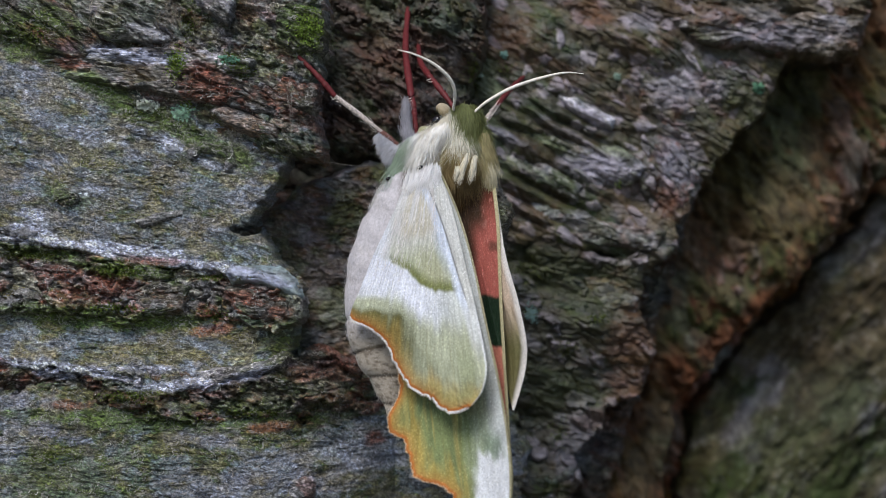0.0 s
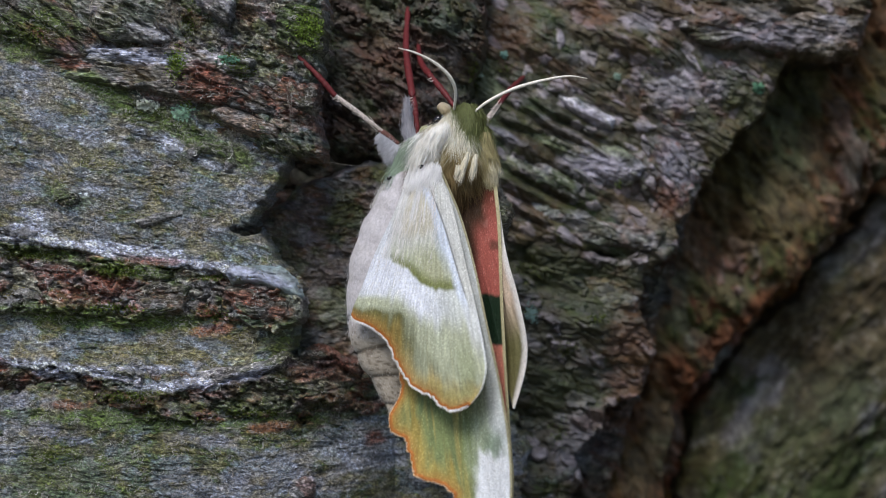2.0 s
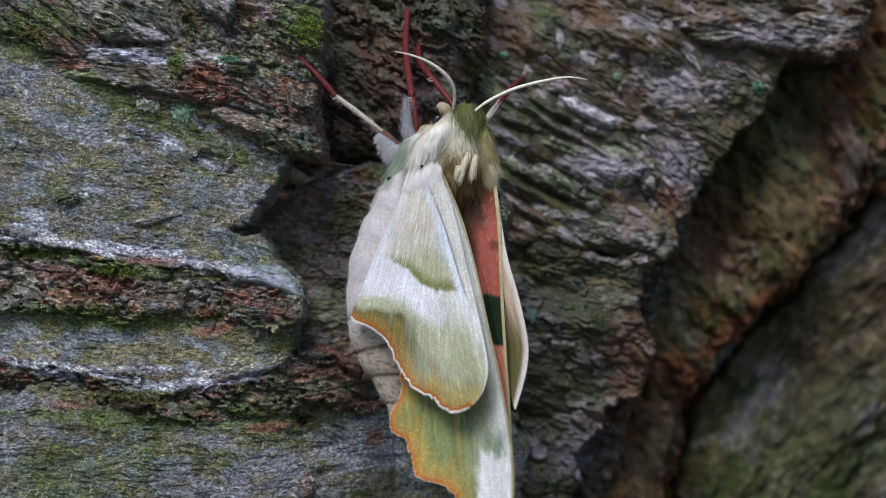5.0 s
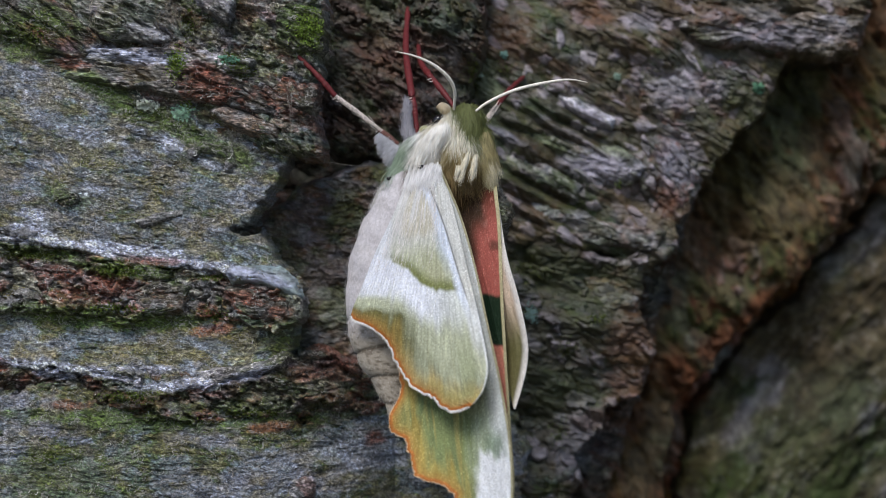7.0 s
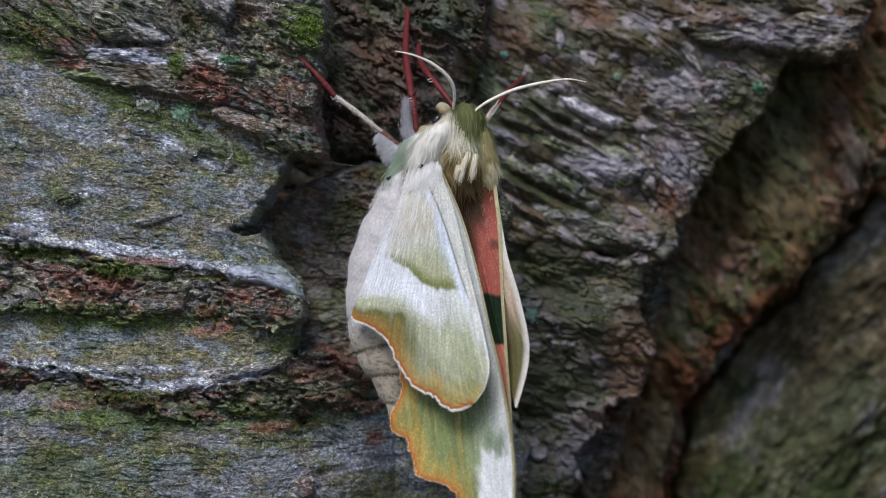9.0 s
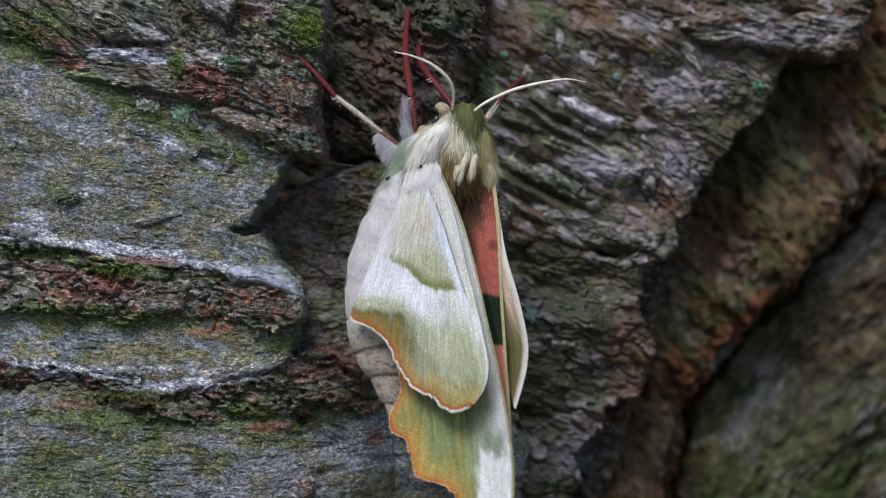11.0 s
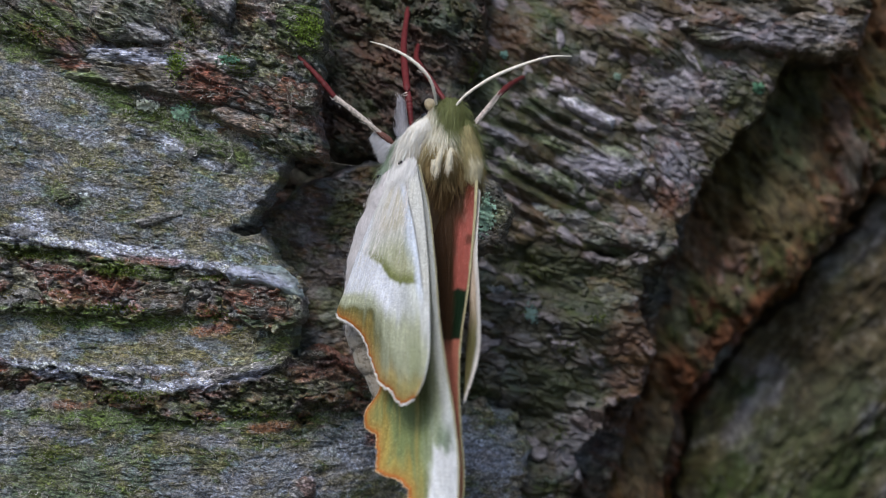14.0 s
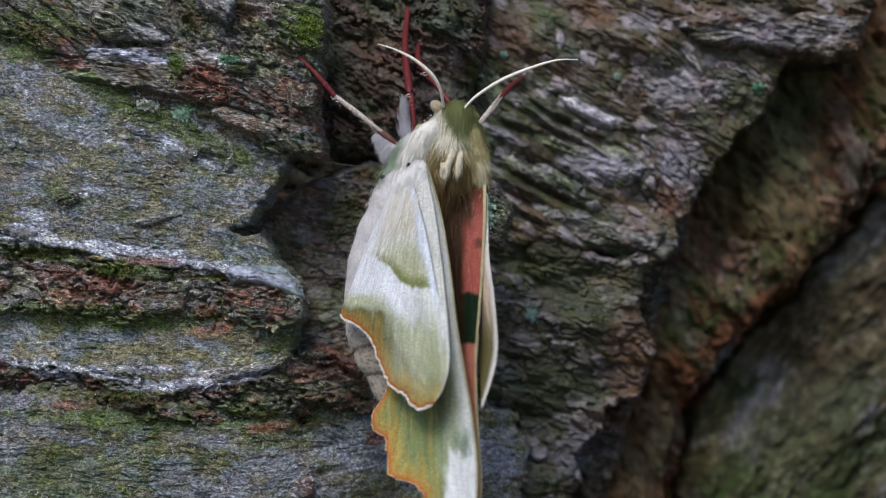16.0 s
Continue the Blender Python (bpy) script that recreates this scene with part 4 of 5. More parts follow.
    tint = mix(tint, (0.2, 0.17, 0.12), 0.12 * smooth(0.5, 0.65, fbm(p[:, 0] / 1.5, p[:, 2] / 1.5, 81)))
    tint = mix(tint, (0.12, 0.09, 0.06), 0.7 * smooth(0.6, 0.68, fbm(p[:, 0] / 0.28, p[:, 2] / 0.28, 82, 3)) * smooth(-6, -8, p[:, 2]))
    tint = mix(tint, swatch(70, 52, 32), smooth(-4.6, -3.4, p[:, 0]) * smooth(-11, -8, p[:, 2]))
    body = moth_part("abdomen", p, grid_faces(170, 64, True), SKIN, tint, "grey-buff segmented abdomen")
    roots, o = scatter(v, out, 4200, 12, lambda p, o: (o[:, 0] < -0.35) & (p[:, 2] > -8.5) & (o[:, 1] < 0.5))
    lay = np.tile((-0.15, 0.0, -1.0), (len(roots), 1))
    low, lo = scatter(v, out, 2600, 14, lambda p, o: (p[:, 2] < -7.5) & (o[:, 1] < 0.5))
    fur("abdomen_down", low, lo, np.tile((-0.1, 0.0, -1.0), (2600, 1)), 0.16, np.broadcast_to((0.62, 0.57, 0.52), low.shape), "short buff down", 0.014, 15, 0.5, body)
    fur("abdomen_fur", roots, o, lay, 0.32, np.broadcast_to((0.6, 0.58, 0.62), roots.shape), "short white down", 0.016, 6, 0.4, body)
    return body


def wing(name, costa, hind, paint, label, nu=260, nv=150, bulge=0.5, root=(-1.0, 14.0), outer=0.0, thick=0.06, fold=0.0):
    """A thin wing between its leading edge and its hind and outer edge, with veins that fan from its root and a painted pattern."""
    a, b = spline(costa, nu), spline(hind, nu)
    t = np.linspace(0, 1, nv)
    if outer:
        along = np.linspace(0, 1, nu)
        away = (b - a) / (np.linalg.norm(b - a, axis=1)[:, None] + 1e-6)
        notch = 0.5 * (fbm(along * 70, 0 * along, 57, 3) - 0.5) * smooth(outer - 0.01, outer + 0.05, along) * smooth(1.0, 0.93, along)
        b = b + away * notch[:, None]
    k = np.exp(-(np.linspace(-2.2, 2.2, 61)) ** 2)
    pad = np.vstack([2 * b[0] - b[30:0:-1], b, 2 * b[-1] - b[-2:-32:-1]])
    calm = np.stack([np.convolve(pad[:, c], k / k.sum(), "valid") for c in range(3)], 1)
    v = a[:, None] * (1 - t)[None, :, None] + calm[:, None] * t[None, :, None] + (b - calm)[:, None] * (t ** 5)[None, :, None]
    n = np.cross(np.gradient(v, axis=0), np.gradient(v, axis=1))
    n /= np.linalg.norm(n, axis=2)[..., None] + 1e-9
    n *= np.where(n[..., 1:2] > 0, -1, 1)
    s = np.linspace(0, 1, nu)[:, None]
    fan = np.arctan2(v[..., 0] - root[0], root[1] - v[..., 2])
    reach = np.hypot(v[..., 0] - root[0], root[1] - v[..., 2])
    vein = np.abs(np.sin(np.pi * (fan * 11 + 0.12 * np.sin(reach / 3))))
    lift = bulge * np.sin(np.pi * t)[None] * np.sin(np.pi * np.clip(s, 0.02, 0.98)) + 0.04 * np.exp(-(vein / 0.16) ** 2) * np.sin(np.pi * np.clip(s, 0, 1)) ** 0.5
    lift = lift + 0.3 * (fbm(s * 6 + 0 * t, t[None] * 5 + 0 * s, 55, 3) - 0.5) * np.sin(np.pi * t)[None]
    lift = lift + fold * np.exp(-((t[None] - 0.2) / 0.05) ** 2) * (1 - s)
    v = v + n * lift[..., None]
    front, back = v.reshape(-1, 3), (v - n * thick).reshape(-1, 3)
    # distance from the wavy outer edge and from the leading edge
    edge_line = v[int(outer * nu)::2, -1]
    rim = np.min([np.linalg.norm(v - q, axis=2) for q in edge_line], 0)
    lead = np.linalg.norm(v - v[:, :1, :], axis=2)
    tint = paint(v, np.broadcast_to(s, (nu, nv)), np.broadcast_to(t[None], (nu, nv)), rim, lead, vein, fan, reach).reshape(-1, 3)
    # sparkle of the scales, painted as brighter specks at random points
    glint = np.random.default_rng(7 + nu).uniform(0, 1, (nu * nv, 1))
    tint = tint * (0.96 + 0.06 * glint) + (0.45 * tint + 0.04) * (glint > 0.95)
    f = grid_faces(nu, nv)
    m = nu * nv
    ring = np.r_[np.arange(nv), np.arange(1, nu) * nv + nv - 1, np.arange(nv - 2, -1, -1) + (nu - 1) * nv, np.arange(nu - 2, 0, -1) * nv]
    nxt = np.roll(ring, -1)
    edge = np.stack([ring, nxt, nxt + m, ring + m], 1)
    return moth_part(name, np.vstack([front, back]), np.vstack([f, f[:, ::-1] + m, edge]), WING, np.vstack([tint, tint]), label), v


LEAF = swatch(94, 94, 38)
MILK = swatch(230, 233, 246, 0.97)
RUST = swatch(190, 112, 48)


def outer_rim(col, rim, s, start, dark):
    """The rusty border along the outer edge, with a thin darker line at its very rim."""
    on = smooth(start - 0.12, start - 0.04, s)
    col = mix(col, RUST, on * (0.35 * smooth(1.3, 0.3, rim) + 0.6 * smooth(0.5, 0.22, rim)))
    return mix(col, swatch(92, 48, 24), dark * on * smooth(0.16, 0.05, rim))


# lower edge of the olive bar on the hindwing, in millimetres across and up
BAR = [(-7.77, 0.05), (-5.07, -1.02), (-3.45, -2), (-2.1, -3.29), (-0.76, -3.99), (0.86, -3.94), (4.1, -4.26)]


def paint_hindwing(v, s, t, rim, lead, vein, fan, reach):
    x, z = v[..., 0], v[..., 2]
    n = 1.3 * (fbm(x / 1.1, z / 2.2, 61, 5, 0.6) - 0.5)
    streak = fbm(fan * 42, reach / 7, 62, 3) - 0.5
    scales = fbm(fan * 150, reach / 1.5, 66, 3) - 0.5
    bar = z - np.interp(x, [p[0] for p in BAR], [p[1] for p in BAR]) + 0.45 * n + 0.35 * streak
    side = smooth(-5.8, -2.5, x + n)
    col = mix(np.broadcast_to(swatch(190, 194, 168), v.shape), swatch(216, 216, 214), smooth(-1.5, 2.0, z + n))
    col = mix(col, swatch(226, 225, 228), smooth(2.5, 5.5, z + n + 2 * streak))
    col = mix(col, swatch(180, 178, 144), smooth(-0.2, 0.4, bar) * smooth(5.0, 1.0, bar) * smooth(-3.8, -1.0, x + n) * 0.7)
    col = mix(col, swatch(122, 128, 72), smooth(-0.35, 0.05, bar) * smooth(0.6 + 1.1 * side, 0.2, bar) * smooth(-5.9, -5.0, x) * (0.6 + 0.35 * side))
    white = smooth(0.15, -0.35, bar) * smooth(-4.6, -2.2, bar + 1.2 * streak)
    col = mix(col, MILK, white * (0.97 - 0.55 * smooth(-3, 2, x + n)))
    col = mix(col, MILK, 0.8 * smooth(-4.6, -5.8, x + 0.5 * n) * smooth(-5.0, -4.2, z))
    col = mix(col, LEAF, smooth(-0.2, -1.0, z + 5.0 + 0.12 * (x + 9) + 0.5 * n) * smooth(4.2, 1.2, rim + 1.2 * n + 2 * streak) * smooth(-13.5, -8.5, z) * 0.92)
    col = mix(col, swatch(186, 156, 88), 0.8 * smooth(-5.5, -7.5, z) * smooth(2.6, 0.5, rim + n + 2 * streak))
    col = mix(col, swatch(190, 178, 112), smooth(-11.5, -14.5, z + 0.2 * x + n) * 0.75)
    col = mix(col, swatch(150, 158, 116), smooth(-8, -10.5, z + n) * smooth(3.6, 2.4, lead + 1.5 * streak) * smooth(0.7, 1.6, lead) * 0.5)
    col = mix(col, swatch(196, 208, 228), smooth(2.7, 1.9, lead + 0.5 * n) * smooth(-4, 0, z + n) * 0.5)
    col = mix(col, swatch(224, 226, 228), smooth(1.45, 0.9, lead + 0.2 * n) * smooth(-11, -8, z) * 0.8)
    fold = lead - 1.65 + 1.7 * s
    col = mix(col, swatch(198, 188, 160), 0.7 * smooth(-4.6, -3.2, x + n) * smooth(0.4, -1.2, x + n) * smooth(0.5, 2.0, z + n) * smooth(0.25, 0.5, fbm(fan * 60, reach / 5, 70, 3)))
    # bluish sheen along the fold, painted as a bright stripe
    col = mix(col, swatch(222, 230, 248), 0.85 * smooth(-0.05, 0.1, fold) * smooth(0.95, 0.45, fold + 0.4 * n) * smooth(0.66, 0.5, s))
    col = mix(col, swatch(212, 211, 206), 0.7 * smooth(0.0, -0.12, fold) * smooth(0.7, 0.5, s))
    # shade in the crease of the fold, painted as a thin dark line
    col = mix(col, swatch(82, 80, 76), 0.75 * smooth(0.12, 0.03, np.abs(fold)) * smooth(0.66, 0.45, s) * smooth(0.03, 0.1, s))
    col = mix(col, swatch(206, 196, 150), 0.12 * np.exp(-(vein / 0.1) ** 2) * smooth(-4, -8, z))
    col = mix(col, swatch(238, 240, 246), 0.6 * smooth(0.3, 0.1, lead) * smooth(-5, -8, z))
    return outer_rim(col * (1 + 0.6 * scales[..., None]), rim, s, 0.5, 0.3)


def paint_forewing(v, s, t, rim, lead, vein, fan, reach):
    x, z = v[..., 0], v[..., 2]
    n = 1.2 * (fbm(x / 1.1, z / 2.2, 63, 5, 0.6) - 0.5)
    streak = fbm((x + 0.12 * z) / 0.8, z / 14, 64, 3) - 0.5
    scales = fbm(fan * 150, reach / 1.5, 65, 3) - 0.5
    col = mix(np.broadcast_to(swatch(128, 140, 92), v.shape), swatch(182, 192, 166), smooth(5.0, 2.6, lead + n + 3 * streak))
    col = mix(col, swatch(98, 116, 76), 0.7 * smooth(-17.0, -14.0, z + n) * smooth(3.0, 5.0, lead + n))
    col = mix(col, swatch(182, 164, 96), smooth(0.06, 0.2, streak) * smooth(2.6, 4.0, lead) * 0.55)
    col = mix(col, swatch(184, 156, 76), smooth(2.8, 0.4, rim + n + 5 * streak) * 0.7)
    col = mix(col, swatch(228, 232, 236), smooth(2.7, 1.2, lead + 0.6 * n) * 0.85)
    col = mix(col, swatch(122, 142, 116), smooth(-16.4, -18.2, z + 1.5 * n) * smooth(-20.2, -18.9, z + 0.25 * (x - 4) + n) * smooth(3.6, 2.0, lead + n) * smooth(0.4, 1.2, lead + 0.5 * n) * 0.75)
    col = mix(col, swatch(240, 242, 248), smooth(-18.7, -19.7, z + 0.3 * (x - 4) + 1.2 * n + 2 * streak) * smooth(3.9, 2.9, lead + 0.12 * (z + 19) + n))
    col = mix(col, swatch(176, 158, 84), 0.2 * np.exp(-(vein / 0.1) ** 2) * smooth(2.6, 4.0, lead))
    col = mix(col, swatch(180, 172, 140), smooth(0.3, 0.2, lead))
    return outer_rim(col * (1 + 0.5 * scales[..., None]), rim, s, 0.42, 0.7)


def paint_upperside(v, s, t, rim, lead, vein, fan, reach):
    x, z = v[..., 0], v[..., 2]
    n = 0.6 * (fbm(x / 0.8, z / 2.0, 67, 5, 0.6) - 0.5)
    g = fbm(x / 0.35, z / 0.8, 68, 3) - 0.5
    col = mix(np.broadcast_to(swatch(180, 98, 88), v.shape), swatch(104, 50, 34), smooth(1.5, 5.5, z + n))
    col = mix(col, swatch(216, 148, 136), smooth(0.1, 0.28, g) * 0.5)
    col = mix(col, swatch(88, 56, 42), 0.75 * smooth(0.75, 0.2, np.abs(z - 0.2 + n)) * smooth(1.7, 1.0, lead))
    col = mix(col, swatch(20, 44, 26), smooth(-4.3, -4.7, z + n) * smooth(-9.4, -9.0, z + n))
    col = mix(col, swatch(206, 130, 112), smooth(-9.0, -9.4, z + n))
    # dark brown towards the gap between the wings: its shade painted in
    col = mix(col, swatch(62, 42, 26), smooth(2.2, 3.6, lead + n) * smooth(-12, -8, z))
    col = mix(col, swatch(62, 42, 26), smooth(1.0, 2.2, lead + n) * smooth(0.5, 3.5, z))
    return mix(col, swatch(196, 188, 150), smooth(0.42, 0.3, lead))


def paint_far_hindwing(v, s, t, rim, lead, vein, fan, reach):
    z = v[..., 2]
    n = 1.2 * (fbm(v[..., 0] / 1.0, z / 2.0, 69) - 0.5)
    col = mix(np.broadcast_to(swatch(204, 182, 162), v.shape), swatch(112, 108, 70), smooth(-4.5, -9.5, z + n))
    return mix(col, swatch(232, 226, 222), smooth(0.9, 0.2, rim))


def fringe(v, start, colour, length, count, seed, parent):
    """Short scales that stand out along the wavy outer edge."""
    rng = np.random.default_rng(seed)
    edge, inner = v[:, -1], v[:, -4]
    k = rng.uniform(start * (len(edge) - 1), len(edge) - 1.01, count)
    i, w = k.astype(int), (k % 1)[:, None]
    root = edge[i] * (1 - w) + edge[i + 1] * w
    out = edge[i] - inner[i]
    along = np.cross(edge[i + 1] - edge[i], np.cross(out, edge[i + 1] - edge[i]))
    along /= np.linalg.norm(along, axis=1)[:, None] + 1e-9
    fur("fringe", root - along * 0.08, along * 0.2, along, length, np.broadcast_to(colour, root.shape), "pale scaly fringe", 0.022, seed, 0.6, parent, (-0.3, -1.0, 0.3))


def wings():
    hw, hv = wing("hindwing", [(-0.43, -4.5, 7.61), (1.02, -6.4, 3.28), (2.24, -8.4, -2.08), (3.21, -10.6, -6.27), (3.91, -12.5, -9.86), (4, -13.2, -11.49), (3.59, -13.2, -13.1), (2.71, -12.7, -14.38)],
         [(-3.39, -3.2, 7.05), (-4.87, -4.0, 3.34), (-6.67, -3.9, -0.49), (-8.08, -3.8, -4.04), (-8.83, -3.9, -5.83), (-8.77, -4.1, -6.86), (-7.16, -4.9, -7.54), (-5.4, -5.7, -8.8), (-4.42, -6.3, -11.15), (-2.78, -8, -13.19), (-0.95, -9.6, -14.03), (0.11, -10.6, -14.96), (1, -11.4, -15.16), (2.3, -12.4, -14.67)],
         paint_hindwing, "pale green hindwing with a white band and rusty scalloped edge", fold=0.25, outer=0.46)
    fringe(hv, 0.455, swatch(246, 242, 240), 0.2, 2000, 21, hw)
    rng = np.random.default_rng(31)
    i, j = rng.integers(0, 105, 6500), rng.integers(14, 136, 6500)
    top = hv[rng.integers(0, 9, 1500), rng.integers(0, 149, 1500)] + np.stack([rng.normal(0, 0.1, 1500), -0.1 - rng.uniform(0, 0.1, 1500), rng.uniform(0.1, 0.8, 1500)], 1)
    fur("wing_root_fur", top, np.tile((0, -0.5, 0), (1500, 1)), np.tile((-0.2, -0.1, -1.0), (1500, 1)), 1.5, np.broadcast_to(swatch(244, 242, 244, 1.0), top.shape),
        "white hair over the wing root", 0.014, 33, 0.4, hw)
    keep = rng.uniform(0, 1, 6500) < smooth(105, 15, i) * smooth(-40, 90, j)
    root = hv[i, j][keep]
    fur("wing_base_fur", root, np.tile((0, -0.16, 0), (len(root), 1)), np.tile((-0.22, -0.03, -1.0), (len(root), 1)), 0.9, np.broadcast_to(swatch(226, 222, 222, 1.0), root.shape),
        "white down at the wing base", 0.014, 32, 0.3, hw)
    fw, fv = wing("forewing", [(-0.27, -4, 7.68), (1.56, -6.2, 3.29), (2.93, -8.4, -1.55), (4.17, -10.4, -7.33), (5.09, -11.3, -11.5), (5.93, -11.4, -16.21), (6.35, -11.4, -20.41), (6.29, -11.6, -24.06), (5.86, -11.8, -26.91)],
         [(-2.7, -2, 6.11), (-4.34, -2.2, -2.14), (-4.71, -3, -8.7), (-4.24, -4.6, -13.52), (-5.18, -5.8, -15.87), (-4.96, -6.2, -17.4), (-3.76, -6.8, -18.1), (-3.2, -8, -19.97), (-2.65, -9.2, -21.44), (-0.85, -9.6, -21.98), (0.53, -10.2, -22.65), (1.26, -10.6, -24.18), (3.25, -11.4, -26.44), (5.86, -11.8, -26.91)],
         paint_forewing, "pale green forewing with rusty scalloped edge and white tip patch", bulge=-0.8, outer=0.42, root=(-2.0, 24.0))
    fringe(fv, 0.42, swatch(226, 196, 160), 0.15, 900, 22, fw)
    wing("forewing", [(5.06, -2.2, 6.65), (5.44, -4.1, 2.23), (5.59, -6.6, -4.36), (5.78, -9.2, -9.23), (6.01, -10.4, -13.66), (6.27, -10.6, -17.86), (6.53, -10.6, -22.07), (6.06, -10.6, -26.82)],
         [(1.16, -0.8, 5.87), (0.22, -1.4, 1.16), (-0.5, -2, -4.46), (-0.44, -3.2, -9.52), (0.43, -5.2, -14.02), (1.93, -7.4, -18.15), (3.51, -8.6, -22.3), (6.06, -10.6, -26.82)],
         paint_upperside, "salmon-pink forewing upperside with a dark green blotch", bulge=-0.4)
    wing("hindwing", [(4.63, -1.4, 5.57), (4.81, -3.3, -0.49), (5.14, -5.2, -6.44), (5.62, -7.6, -11.18), (6.49, -10.4, -15.03)],
         [(5.22, -2.2, 5), (5.96, -5.2, -0.49), (7.05, -7.8, -4.76), (7.78, -9.6, -8.58), (7.77, -10, -10.78), (7.22, -10.4, -13.13), (6.58, -10.8, -15.05)],
         paint_far_hindwing, "buff hindwing edge with a pale fringe", bulge=0.3)


thorax()
abdomen()
wings()
shoulder("tegula", [(*(0.33, -3.2, 11.98), 0.3), (*(-0.49, -3.4, 10.98), 0.9), (*(-1.48, -3.1, 9.79), 1.0), (*(-2.3, -3.1, 8.54), 0.8), (*(-2.74, -3.1, 7.71), 0.3)], swatch(246, 242, 236, 1.0), "cream furry shoulder lobe", 2200, 41)
shoulder("tegula", [(*(3.95, -2.4, 11.31), 0.3), (*(3.96, -2.2, 10.06), 0.85), (*(4.18, -2.1, 8.41), 0.9), (*(4.67, -2.2, 6.76), 0.3)], swatch(184, 172, 128), "tan and cream furry shoulder lobe", 2600, 42, 1.0, (0.1, -0.05, -1), swatch(226, 218, 190), (5.1, 7.6, 1.2))
shoulder("flank", [(*(-2.1, -0.6, 11.24), 0.3), (*(-2.88, -0.6, 10.14), 0.9), (*(-3.6, -0.6, 8.59), 1.3), (*(-4.1, -0.8, 6.81), 1.55), (*(-4.76, -0.8, 5.04), 1.4), (*(-5.43, -0.6, 3.49), 0.3)], swatch(196, 202, 200), "pale green furry flank", 3400, 43, 0.8,
         (-0.3, -0.05, -1.0), swatch(150, 168, 148), (-4.2, 8.8, 2.6))
shoulder("wing_hinge", [(*(-5.4, -1.3, 6.7), 0.12), (*(-6.1, -1.1, 5.6), 0.32), (*(-6.75, -0.9, 4.3), 0.3), (*(-6.85, -0.8, 3.6), 0.1)], swatch(214, 212, 210), "pale narrow wing hinge", 500, 46, 0.35)
shoulder("coxa", [(*(-4.22, -0.3, 8.15), 0.3), (*(-4.77, -0.2, 9.16), 0.8), (*(-5.55, -0.3, 10.32), 0.6), (*(-6.32, -0.4, 11.26), 0.2)], swatch(206, 206, 214), "fluffy white leg base", 3600, 44, 0.5, (-0.5, -0.05, -0.6))
shoulder("coxa", [(*(-3, -0.3, 9.76), 0.2), (*(-3.44, -0.2, 11.16), 0.5), (*(-3.61, -0.2, 12.71), 0.36), (*(-3.61, -0.3, 14.15), 0.12)], swatch(192, 190, 200), "fluffy white leg base", 2400, 45, 0.6, (0.0, -0.05, 0.8))


def tuft():
    """The two pale scale tufts on the back."""
    for a, b in (((1.45, -4.3, 6.3), (2.4, -4.7, 9.2)), ((2.7, -4.1, 6.5), (3.12, -4.4, 9.0)), ((1.22, -4.2, 6.6), (1.45, -4.5, 7.9))):
        a, b = np.array(a), np.array(b)
        long = np.linalg.norm(a - b)
        v, f = tube([a, a * 0.5 + b * 0.5 + (0.1, -0.12, 0), b], [0.04, 0.14, 0.2, 0.08], 12, 20)
        core = moth_part("scale_tuft", v, f, SKIN, np.broadcast_to((0.6, 0.56, 0.46), v.shape), "pale cream scale tuft")
        rng = np.random.default_rng(int(90 * long))
        roots = b + (a - b) * rng.uniform(0, 0.35, (150, 1)) + rng.normal(0, 0.09, (150, 3)) * (1.2, 0.6, 0.8)
        fur("tuft_hair", roots, np.tile((0, -0.25, 0.0), (150, 1)), np.tile((a - b) / long, (150, 1)), 0.5 * long, np.broadcast_to((0.8, 0.74, 0.6), (150, 3)), "", 0.035, 9, 0.22, core)


tuft()
ANTENNAE = []
for pts in ([(0.99, -2.6, 13.44), (1.14, -4, 15.03), (0.65, -5, 16.31), (-0.76, -6, 17.58), (-2.63, -6.8, 18.48), (-4.35, -7, 18.94)],
            [(2.96, -2.6, 13.22), (4.28, -2.6, 14.32), (6.66, -2, 15.68), (9.44, -1.2, 16.68), (11.98, -0.3, 17.31), (13.92, 0.5, 17.26)]):
    av, af = tube(pts, [0.13, 0.16, 0.18, 0.16, 0.11, 0.035], 10, 300, 0.1, 3, 0.08)
    base = np.array(pts[0])
    ob = new("antenna", raw_mesh("antenna", (av - base) * MM, af, ANTENNA))
    ob.location = (base - PIVOT) * MM
    under(tagged(ob, "slender cream antenna"), moth)
    ANTENNAE.append((ob, (base - PIVOT) * MM))

ev = loft([(*(-1.1, -1.3, 11.96), 0.05), (*(-0.88, -1.4, 12.23), 0.38), (*(-0.55, -1.45, 12.55), 0.5), (*(-0.22, -1.4, 12.83), 0.38), (*(0, -1.7, 13.06), 0.05)], 16, 20)[0].reshape(-1, 3)
moth_part("eye", ev, grid_faces(16, 20, True), EYE, None, "glossy black eye")
pv = loft([(*(-0.66, -1.4, 13.85), 0.1), (*(-0.22, -1.6, 13.84), 0.45), (*(0.22, -1.8, 13.44), 0.55), (*(0.44, -1.6, 12.84), 0.1)], 16, 20)[0].reshape(-1, 3)
palp = moth_part("palp", pv, grid_faces(16, 20, True), SKIN, np.broadcast_to((0.42, 0.35, 0.24), pv.shape), "tan furry palp")
pick = np.random.default_rng(8).choice(len(pv), 420)
fur("palp_hair", pv[pick], (pv[pick] - pv.mean(0)) * 0.8, np.tile((0.3, -0.1, -0.6), (420, 1)), 0.4, np.broadcast_to((0.42, 0.34, 0.2), (420, 3)), "", 0.018, 9, 0.4, palp)
